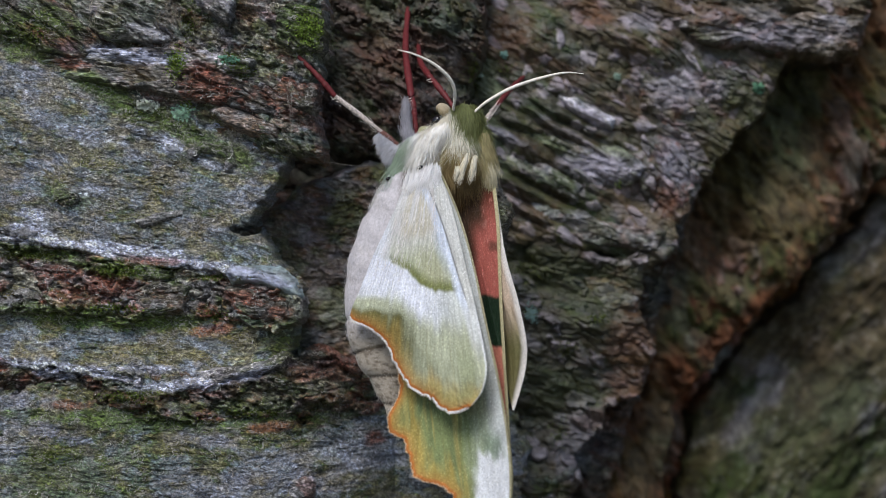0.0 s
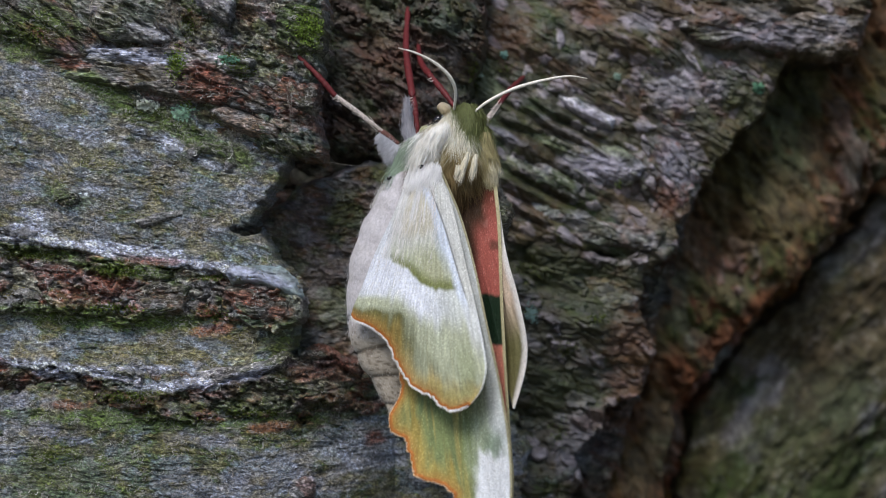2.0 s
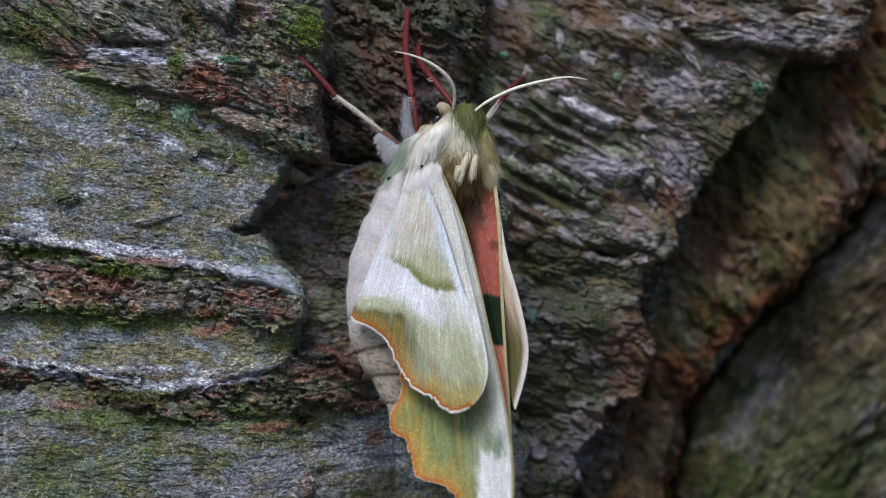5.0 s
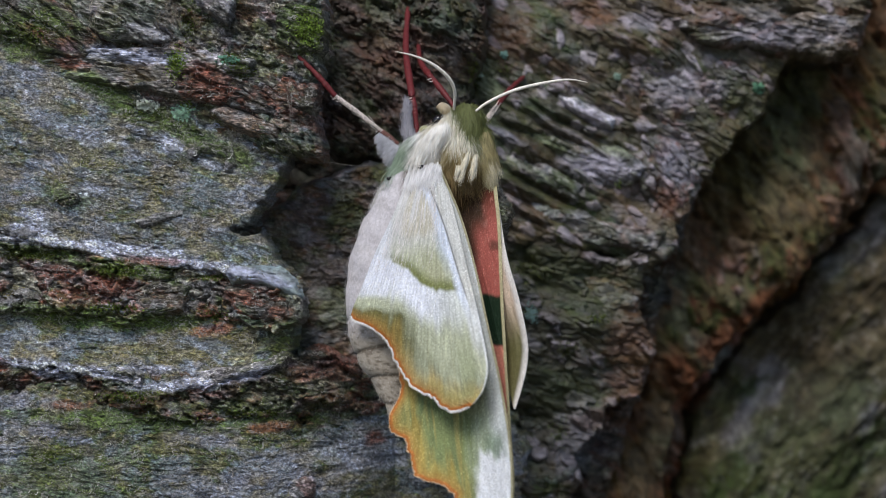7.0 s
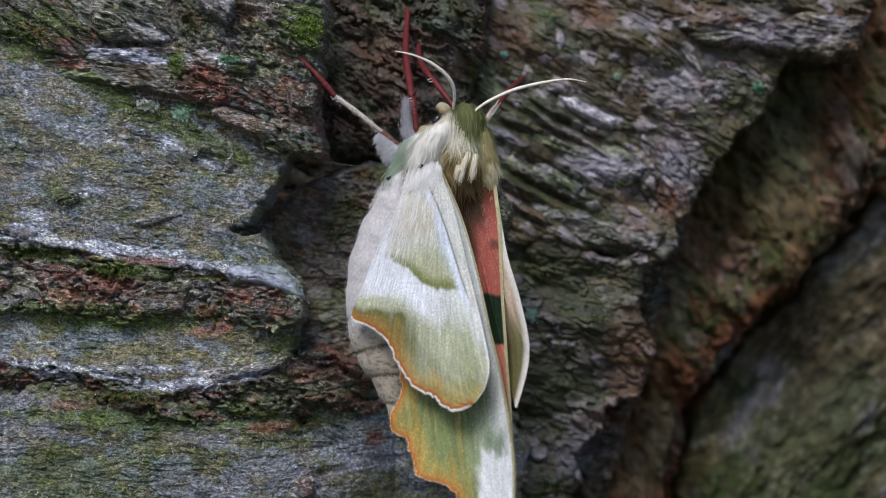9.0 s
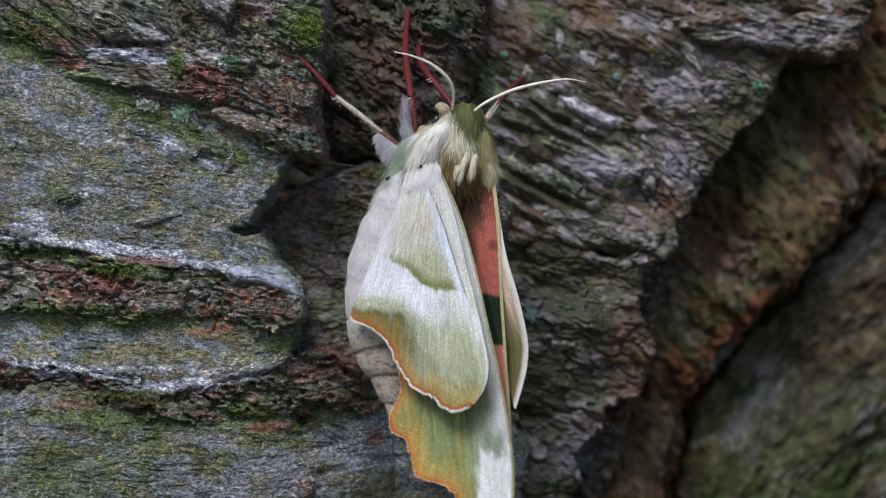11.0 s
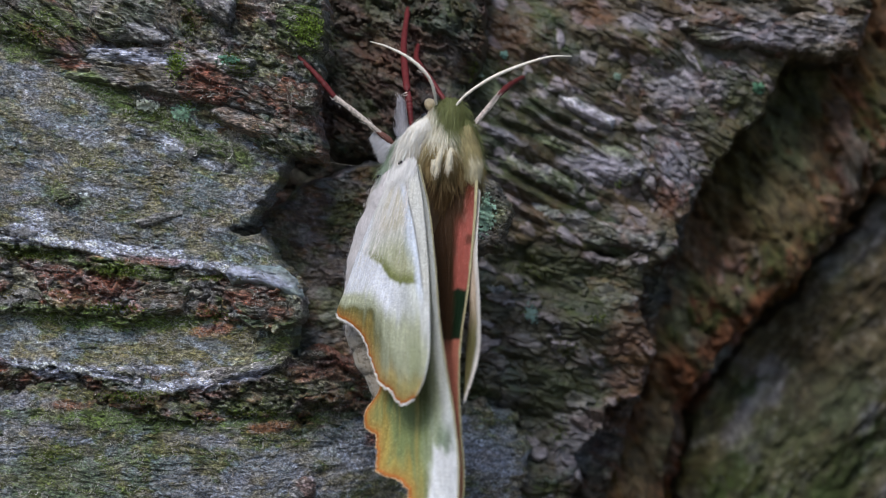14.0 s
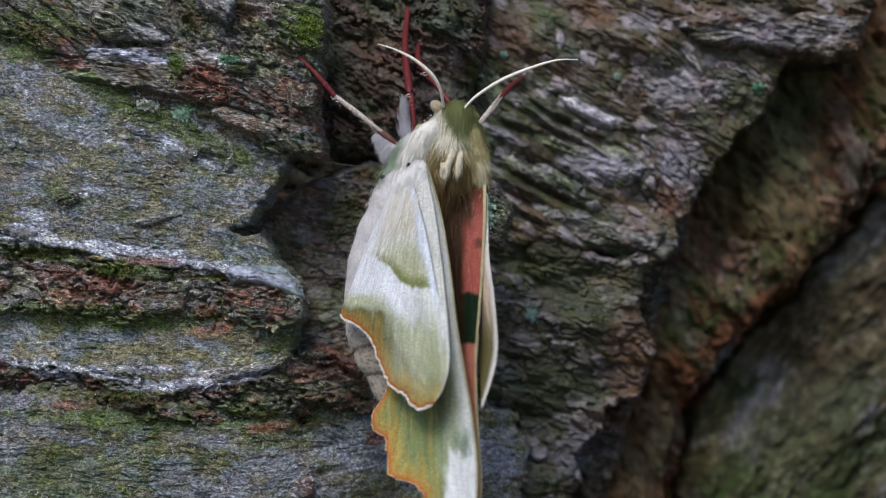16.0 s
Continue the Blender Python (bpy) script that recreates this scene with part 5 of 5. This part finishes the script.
kv, ko, _ = loft([(*(-2.33, -0.2, 11.82), 0.1), (*(-2.11, -0.3, 11.65), 0.6), (*(-1.78, -0.3, 11.32), 0.75), (*(-1.5, -0.2, 10.99), 0.5), (*(-1.33, -0.1, 10.77), 0.1)], 20, 24)
knob = moth_part("trochanter", kv.reshape(-1, 3), grid_faces(20, 24, True), SKIN, np.broadcast_to((0.3, 0.29, 0.16), (480, 3)), "olive downy leg joint")

for spot, size in (((-5.35, -1.8, 6.85), 0.22), ((-3.85, -2.6, 6.6), 0.15), ((-2.2, -4.1, 7.85), 0.24)):
    spot = np.array(spot)
    dv = loft([(*(spot - (1.1 * size, 0, 0.5 * size)), 0.02), (*(spot - (0.5 * size, 0, 0.2 * size)), 0.8 * size), (*(spot + (0.5 * size, 0, 0.3 * size)), 0.7 * size), (*(spot + (1.1 * size, 0, 0.6 * size)), 0.02)], 12, 14)[0].reshape(-1, 3)
    moth_part("spiracle", dv, grid_faces(12, 14, True), EYE, None, "dark brown breathing pore")

LEGS = []


def leg(foot, joint, hip, bend, pale, stout=1.0):
    """A leg that grips the bark at its foot: a red tarsus and a tibia."""
    foot, joint, hip = np.array(foot), np.array(joint), np.array(hip)
    foot = np.array((foot[0], -(bark_at(foot[0], foot[2]) - 0.15), foot[2])) if pale is not None else foot
    mid = (foot + joint) / 2 + np.array(bend)
    v, f = tube([foot, mid, joint], np.array([0.2, 0.24, 0.27, 0.3, 0.28]) * stout, 10, 40, 0.25, int(abs(foot[0]) * 7))
    ob = new("leg", raw_mesh("leg", (v - foot) * MM, f, LEG_RED))
    ob.location = (foot - PIVOT) * MM
    under(tagged(ob, "dark red jointed leg"), moth)
    tv, tf = tube([joint + (foot - joint) * 0.04, joint * 0.5 + hip * 0.5 + np.array((0.05, -0.1, 0.05)), hip], np.array([0.22, 0.28, 0.22, 0.2]) * min(stout, 1.2), 10, 60, 0.3, 5)
    under(tagged(new("tibia", raw_mesh("tibia", (tv - foot) * MM, tf, LEG_PALE if pale else LEG_RED)), "pale scaly tibia" if pale else "dark red tibia"), ob)
    if pale:
        knee = joint * 0.32 + hip * 0.68
        qv, qf = tube([knee, knee * 0.5 + hip * 0.5 + np.array((0.03, -0.12, 0.03)), hip], [0.24, 0.32, 0.3, 0.26], 10, 30, 0.2, 7)
        under(tagged(new("femur", raw_mesh("femur", (qv - foot) * MM, qf, LEG_BROWN)), "brown femur"), ob)
    if pale:
        rng = np.random.default_rng(3)
        w = rng.uniform(0.0, 0.95, (260, 1))
        roots = joint * (1 - w) + hip * w + rng.normal(0, 0.13, (260, 3))
        lie = (joint - hip) / np.linalg.norm(joint - hip)
        fur("tibia_scales", roots - foot + PIVOT, rng.normal(0, 0.5, (260, 3)) + (0, -0.4, 0), np.tile(lie, (260, 1)), 0.42, np.broadcast_to((0.6, 0.54, 0.5), roots.shape), "", 0.03, 4, 0.4, ob)
    for k in (0, 1):
        a = joint + (hip - joint) * (0.02 + 0.06 * k)
        sv, sf = tube([a, a + np.array((-0.25, -0.1, -0.1)), a + np.array((-0.55, -0.12, -0.22 + 0.2 * k))], [0.07, 0.06, 0.02], 6, 8)
        under(new("spur", raw_mesh("spur", (sv - foot) * MM, sf, LEG_PALE)), ob)
    LEGS.append((ob, foot, hip))


leg((-14.26, -1, 18.96), (-10.51, -0.8, 14.89), (-4.44, -0.2, 10.16), (0.05, -0.1, 0.1), True)
leg((-3.65, 4, 25.25), (-3.11, 0, 14.94), (-2.56, 0, 10.89), (-0.4, -0.2, 0), False, 1.2)
leg((-2.59, 5, 21.2), (-1.23, 2, 17), (1.89, -0.4, 12.7), (-0.35, 0, -0.2), False, 1.1)
leg((8.7, 8, 18.5), (5.39, 2, 14.3), (1.56, 0, 9.22), (-0.1, -0.1, 0.1), True)


# ---- thin curled edges of peeling cork on the grey plates ----
def peeling_cork(count, seed):
    rng = np.random.default_rng(seed)
    (x0, z1), (x1, z0) = [(-44.67, 16.72), (-17.5, -24.94)]
    start = np.stack([rng.uniform(x0, x1, count), rng.uniform(z0, z1, count)], 1)
    k = np.arange(12)
    a = rng.normal(radians(-12), 0.6, (count, 1)) + rng.normal(0, 0.16, (count, 1)) * k + 0.6 * np.sin(k * 0.9 + rng.uniform(0, 6, (count, 1)))
    step = 0.034 * rng.choice((1.0, 1.6, 3.0), (count, 1), p=(0.6, 0.32, 0.08))
    x = start[:, :1] + np.cumsum(np.cos(a) * step, 1)
    z = start[:, 1:] + np.cumsum(np.sin(a) * step, 1)
    d = np.max([pl.height(x.ravel(), z.ravel()) for pl in NEAR_PLATES], 0).reshape(count, 12)
    ok = (d.min(1) > -5) & (np.ptp(d, axis=1) < 0.7)
    a, x, z, d = a[ok], x[ok], z[ok], d[ok]
    n = len(x)
    rise = rng.uniform(0.03, 0.11, (n, 1)) * np.sin(np.linspace(0.25, 2.9, 12))
    wide = rng.uniform(0.04, 0.09, (n, 1))
    low = np.stack([x, z, d - 0.04], 2)
    top = np.stack([x - np.sin(a) * wide, z + np.cos(a) * wide, d + rise], 2)
    v = np.stack([low, top], 1).reshape(-1, 3)
    f = (grid_faces(2, 12)[None] + np.arange(n)[:, None, None] * 24).reshape(-1, 4)
    tint = np.repeat(np.array((0.6, 0.59, 0.57)) * rng.uniform(0.4, 1.2, (n, 1)), 24, 0)
    ob = new("peeling_cork", raw_mesh("peeling_cork", to_world(v[:, 0], v[:, 2], v[:, 1]), f, LICHEN, tint))
    return under(tagged(ob, "thin pale curls of peeling cork", kind="stuff"), tree)


peeling_cork(2600, 17)


# ---- what grows on the bark ----
def moss_clump(x, z, w, h, count, seed, bright=1.0):
    rng = np.random.default_rng(seed)
    px, pz = x + w * rng.normal(0, 0.45, count), z + h * rng.normal(0, 0.45, count)
    d = np.max([pl.height(px, pz) for pl in NEAR_PLATES], 0)
    ok = d > -20
    px, pz, d = px[ok], pz[ok], d[ok]
    n = len(px)
    root = np.stack([px, -d + 0.08, pz], 1)
    way = np.stack([rng.normal(0, 0.6, n), -rng.uniform(0.3, 1.0, n), rng.normal(0.15, 0.6, n)], 1)
    way /= np.linalg.norm(way, axis=1)[:, None]
    ln = rng.uniform(0.12, 0.4, (n, 1))
    side = np.cross(way, rng.normal(0, 1, (n, 3)))
    side /= np.linalg.norm(side, axis=1)[:, None]
    wd = rng.uniform(0.04, 0.1, (n, 1))
    v = np.stack([root - side * wd * 0.5, root + side * wd * 0.5, root + way * ln * 0.5 + side * wd, root + way * ln, root + way * ln * 0.5 - side * wd], 1).reshape(-1, 3)
    k = np.arange(n)[:, None, None] * 5
    f = (k + np.array([[0, 1, 2, 4], [4, 2, 3, 3]])).reshape(-1, 4)
    tri = np.vstack([f[:, [0, 1, 2]], f[::2][:, [0, 2, 3]]])
    c = np.array((0.15, 0.23, 0.045)) * bright * rng.uniform(0.4, 1.5, (n, 1)) + np.array((0.03, 0.01, 0.0)) * rng.uniform(0, 1, (n, 1))
    ob = new("moss_clump", raw_mesh("moss_clump", to_world(v[:, 0], -v[:, 1], v[:, 2]), tri, MOSS, np.repeat(c, 5, 0)))
    return tagged(ob, "tiny green moss cushion growing on the bark", "moss", "moss on the bark")


def at(p):
    return p[0], p[2]


for k, (p, w, h, n, b) in enumerate((
        ((-13.15, -2, 21.51), 1.7, 2.0, 1600, 1.5), ((-25.97, -2, 18.1), 1.0, 1.6, 800, 1.3), ((-24.82, -1, 22.17), 1.0, 1.8, 300, 0.6), ((-19.47, -2, 17.38), 1.3, 1.0, 300, 0.8), ((-25.22, 0, 13.94), 0.8, 0.9, 260, 1.0), ((-20.57, -1, 18.41), 1.5, 0.9, 320, 0.7),
        ((-40.42, 1, -0.61), 4.0, 0.5, 700, 0.6), ((-31.77, 1, -2.18), 3.0, 0.8, 800, 0.8), ((-32.76, 2, -5.83), 3.0, 0.6, 500, 0.8), ((-22.55, 1, -2.85), 2.5, 0.3, 250, 0.7),
        ((-31.08, 2, -14.53), 4.0, 0.7, 700, 0.7), ((-22.66, 2, -6.68), 2.0, 0.7, 300, 0.6), ((18.9, 10, 6.95), 0.45, 0.45, 90, 1.4), ((3.26, 10, 18.7), 0.9, 1.2, 300, 0.9),
        ((-39.47, -1, 21.06), 3.0, 1.6, 500, 0.7), ((-18.83, 3, -16.29), 5.0, 0.5, 500, 0.6), ((-38.37, 2, -20.14), 4.0, 2.5, 500, 0.8), ((8.92, 6, -2.23), 2.5, 2.0, 350, 0.5),
        ((-29.11, 0, 13.39), 2.6, 0.8, 300, 0.6), ((6.6, 5, 19.41), 1.2, 1.0, 150, 0.6), ((9.2, 8, -6.6), 1.4, 1.4, 240, 0.5), ((13.2, 8, -10.8), 1.6, 1.2, 260, 0.45), ((12.4, 8, -19.6), 1.3, 1.6, 240, 0.7), ((16.5, 8, -7.5), 1.6, 0.8, 180, 0.5))):
    moss_clump(*at(p), w, h, n, 40 + k, b)


def lichen_patch(x, z, w, h, lobes, seed, colour, label):
    """Overlapping ruffled lobes that lie on the bark."""
    rng = np.random.default_rng(seed)
    vs, fs, cs, m = [], [], [], 0
    spots = np.stack([x + w * rng.normal(0, 0.4, lobes), z + h * rng.normal(0, 0.4, lobes), rng.uniform(0.05, 0.15, lobes)], 1)
    tops = np.max([pl.height(spots[:, 0], spots[:, 1]) for pl in NEAR_PLATES], 0)
    for (cx, cz, r0), d0 in zip(spots, tops):
        a = np.linspace(0, 2 * np.pi, 14, endpoint=False)
        rings = []
        for q, lift in ((0.05, 0.16), (0.55, 0.1), (1.0, 0.13), (1.02, -0.1)):
            r = r0 * q * (1 + 0.5 * (value_noise(np.cos(a) * 2 + cx * 9, np.sin(a) * 2 + cz * 9, seed) - 0.5))
            ripple = 0.1 * q * np.sin(5 * a + cx)
            rings.append(np.stack([cx + r * np.cos(a), -(d0 + lift + ripple) + 0 * a, cz + r * np.sin(a)], 1))
        vs.append(np.vstack(rings))
        fs.append(grid_faces(4, 14, True) + m)
        m += 56
        cs.append(np.tile(np.array(colour) * rng.uniform(0.6, 1.25), (56, 1)))
    v = np.vstack(vs)
    ob = new("lichen", raw_mesh("lichen", to_world(v[:, 0], -v[:, 1], v[:, 2]), np.vstack(fs), LICHEN, np.vstack(cs)))
    return tagged(ob, label, "lichen", "lichen on the bark")


for k, (p, w, h, n, c) in enumerate((
        ((-29.22, 0, 14.17), 1.3, 0.5, 30, (0.8, 0.86, 0.76)), ((-25.67, 0, 13.39), 1.2, 0.8, 44, (0.5, 0.74, 0.58)),
        ((4.31, 10, 3.55), 0.9, 1.8, 110, (0.5, 0.72, 0.6)), ((9.38, 10, -6.93), 0.7, 1.0, 22, (0.22, 0.34, 0.33)), ((6.47, 10, 20.74), 0.4, 0.4, 10, (0.25, 0.42, 0.38)), ((3.85, 10, 18.7), 0.5, 0.3, 10, (0.35, 0.45, 0.38)),
        ((34.0, 10, 17.4), 0.7, 0.6, 14, (0.14, 0.3, 0.2)), ((-26.61, 0, 9.94), 0.7, 0.3, 14, (0.4, 0.42, 0.48)), ((5.59, 10, -4.31), 0.9, 0.4, 16, (0.35, 0.38, 0.42)), ((-41.33, 0, 1.61), 1.6, 0.4, 20, (0.42, 0.42, 0.46)),
        ((18.7, 10, 18.59), 0.4, 0.3, 8, (0.3, 0.42, 0.36)), ((-20.8, 0, 18.4), 1.3, 0.6, 10, (0.2, 0.4, 0.3)))):
    lichen_patch(*at(p), w, h, n * 7, 70 + k, c, "pale blue-green crusty lichen on the bark")

for pts in ([(-14.54, -1.8, 17.68), (-15.2, -1.8, 15.47), (-14.86, -1.9, 13.26), (-14.79, -1.4, 10.26)], [(-13.88, -1.8, 17.02), (-14.74, -2, 15.18), (-14.64, -1.9, 12.44), (-14.99, -1.6, 10.53)], [(-11.61, 0, 8.61), (-10.25, 0.5, 8.41), (-8.58, 0.6, 8.19), (-7.35, 0.6, 8.25)],
            [(-13.07, -0.6, 14.18), (-12.62, -0.8, 13.34), (-12.41, -0.5, 12.69)]):
    sv, sf = tube(pts, [0.012, 0.015, 0.015, 0.01], 5, 40)
    tagged(new("silk_thread", raw_mesh("silk_thread", to_world(sv[:, 0], -sv[:, 1], sv[:, 2]), sf, SILK)), "fine pale silk thread stretched over the bark", "silk thread", "silk threads")


def root_fibres(x, z, wide, tall, count, seed, colour):
    """A hanging tuft of fine dead rootlets caught on the bark."""
    rng = np.random.default_rng(seed)
    vs, fs, m = [], [], 0
    for k in range(count):
        top = np.array((x + wide * rng.normal(0, 0.4), z + rng.uniform(0, 0.4) * tall))
        drop = tall * rng.uniform(0.4, 1.0)
        lean, curve = wide * rng.normal(0, 0.6), wide * rng.normal(0, 0.5)
        line = [top + np.array((lean * q + curve * math.sin(3 * q) + 0.05 * rng.normal(), -drop * q)) for q in np.linspace(0, 1, 6)]
        deep = np.max([pl.height([p[0] for p in line], [p[1] for p in line]) for pl in NEAR_PLATES], 0)
        deep = np.maximum(deep, deep.max() - 0.8) + 0.12
        tv, tf = tube([(p[0], -d, p[1]) for p, d in zip(line, deep)], [0.015, 0.025, 0.025, 0.01], 5, 30)
        vs.append(tv)
        fs.append(tf + m)
        m += len(tv)
    v = np.vstack(vs)
    tint = np.tile(colour, (len(v), 1))
    ob = new("rootlet_tuft", raw_mesh("rootlet_tuft", to_world(v[:, 0], -v[:, 1], v[:, 2]), np.vstack(fs), LICHEN, tint))
    return tagged(ob, "tuft of fine grey-brown rootlets hanging over the bark", "rootlets", "rootlets on the bark")


root_fibres(-26.2, 23.4, 1.3, 3.8, 26, 5, (0.2, 0.17, 0.14))
root_fibres(-34.2, 23.0, 0.5, 3.4, 6, 6, (0.34, 0.31, 0.26))


# ---- movement: gusts turn the hanging moth about its grip ----
# seconds, yaw, pitch, roll in degrees, shift across and up in millimetres
SWAY = [
    (0.0, -0.00, 0.00, 0.00, 0.00, -0.00),
    (0.5, -0.44, 1.05, -0.19, 0.02, 0.06),
    (1.0, -0.58, -0.15, -0.06, 0.03, 0.05),
    (1.5, 0.29, 0.05, -0.15, 0.05, 0.08),
    (2.0, -1.10, -0.70, -0.19, 0.14, 0.02),
    (2.5, -1.17, -0.67, -0.35, 0.15, 0.01),
    (3.0, 1.11, 0.13, -0.31, 0.04, 0.07),
    (3.5, -1.33, -0.04, -0.27, 0.14, 0.05),
    (4.0, -1.89, -0.20, -0.31, 0.13, 0.04),
    (6.5, 2.06, 1.02, -0.37, 0.02, 0.10),
    (7.0, -0.17, -0.29, -0.13, 0.08, 0.03),
    (7.5, -1.35, -0.77, -0.33, 0.06, 0.01),
    (8.0, 0.45, -0.56, -0.24, 0.03, 0.02),
    (8.5, 4.59, -0.36, -0.47, -0.05, 0.06),
    (9.0, 0.24, -0.86, -0.38, 0.03, 0.02),
    (11.5, 0.24, -0.20, -0.35, -0.12, 0.04),
    (12.0, 2.12, -0.36, -0.40, -0.18, 0.05),
    (12.3, -3.99, 0.05, -0.48, -0.02, 0.05),
    (12.4, -13.05, 0.18, -0.51, 0.03, 0.04),
    (12.5, -5.77, 0.32, -0.53, 0.09, 0.04),
    (12.6, -17.00, -0.39, -0.20, 0.03, 0.02),
    (12.7, -19.90, -1.10, 0.14, -0.03, -0.00),
    (12.8, -29.30, -1.80, 0.48, -0.09, -0.03),
    (12.9, -22.70, -2.51, 0.81, -0.14, -0.05),
    (13.0, -26.31, -3.22, 1.15, -0.20, -0.07),
    (13.1, -16.60, -2.99, 1.02, -0.14, -0.05),
    (13.2, -16.00, -2.77, 0.89, -0.09, -0.02),
    (13.3, -15.50, -2.55, 0.75, -0.03, 0.01),
    (13.4, -12.50, -2.33, 0.62, 0.02, 0.03),
    (13.5, -17.48, -2.11, 0.49, 0.08, 0.06),
    (13.6, -30.00, -2.39, 0.31, 0.01, 0.07),
    (13.7, -21.30, -2.66, 0.13, -0.06, 0.08),
    (13.8, -22.70, -2.94, -0.04, -0.13, 0.09),
    (13.9, -26.00, -3.22, -0.22, -0.20, 0.10),
    (14.0, -20.82, -3.50, -0.40, -0.27, 0.11),
    (14.1, -19.00, -2.92, 0.10, -0.31, 0.08),
    (14.2, -19.00, -2.34, 0.60, -0.35, 0.05),
    (14.3, -15.50, -1.76, 1.10, -0.39, 0.02),
    (14.4, -16.58, -1.18, 1.60, -0.43, -0.01),
    (14.5, -22.82, -0.60, 2.10, -0.47, -0.04),
    (14.6, -17.41, -0.34, 2.04, -0.46, -0.02),
    (14.7, -17.02, -0.08, 1.98, -0.44, -0.00),
    (14.8, -19.00, 0.18, 1.91, -0.43, 0.02),
    (14.9, -17.91, 0.44, 1.85, -0.42, 0.03),
    (15.0, -20.42, 0.71, 1.79, -0.40, 0.05),
    (15.1, -17.61, 0.28, 1.64, -0.34, 0.07),
    (15.2, -12.09, -0.14, 1.49, -0.28, 0.09),
    (15.3, -21.62, -0.56, 1.34, -0.23, 0.11),
    (15.4, -18.92, -0.98, 1.19, -0.17, 0.13),
    (15.5, -20.38, -1.40, 1.04, -0.11, 0.14),
    (15.6, -23.14, -1.41, 0.82, -0.10, 0.14),
    (15.7, -17.59, -1.42, 0.59, -0.10, 0.13),
    (15.8, -15.86, -1.43, 0.36, -0.09, 0.13),
    (15.9, -17.46, -1.44, 0.14, -0.09, 0.13),
    (16.0, -14.19, -1.45, -0.09, -0.08, 0.12),
]
# antennae: seconds, the turn of each in the picture's plane, and the first one's swing about the upright, in degrees
FEELERS = [(0, 0, 0, 0), (1.5, 1, 2.4, 0), (3.5, -1, 3.3, 0), (7, -2.5, 4.7, 0), (9, -2.5, 4.8, 0), (12, -3.5, 5, 0), (12.5, -5, 5.5, 0), (12.8, 0, 4, -6), (13, -1, 3, -10), (13.5, 2, 0, 0),
           (14, 4, -3, -3), (14.5, 0, 0, 0), (15, 3, -3, -5), (15.5, 5, -5, -6), (16, 4, -4, -11)]


def sway_pose(yaw, pitch, roll, dx, dz):
    turn = Matrix.Rotation(radians(roll), 4, 'Y') @ Matrix.Rotation(radians(pitch), 4, 'X') @ Matrix.Rotation(radians(yaw), 4, 'Z')
    return Matrix.Translation(((PIVOT[0] + dx) * MM, PIVOT[1] * MM, (PIVOT[2] + dz) * MM + LIFT)) @ turn


def motions():
    rows = [(t, sway_pose(*q)) for t, *q in SWAY]
    walk(moth, rows)
    for k, (ob, base) in enumerate(ANTENNAE):
        walk(ob, [(r[0], Matrix.Translation(base) @ Matrix.Rotation(radians(r[1 + k]), 4, 'Y') @ Matrix.Rotation(radians(r[3] * (1 - k)), 4, 'Z')) for r in FEELERS])
    rest = rows[0][1]
    for ob, foot, hip in LEGS:
        grip = Vector(((foot[0]) * MM, foot[1] * MM, foot[2] * MM + LIFT))
        local = Vector((hip - PIVOT) * MM)
        reach = rest @ local - grip
        keyed = []
        for t, m in rows:
            turn = reach.rotation_difference(m @ local - grip).to_matrix().to_4x4()
            keyed.append((t, m.inverted() @ Matrix.Translation(grip) @ turn))
        walk(ob, keyed)


motions()
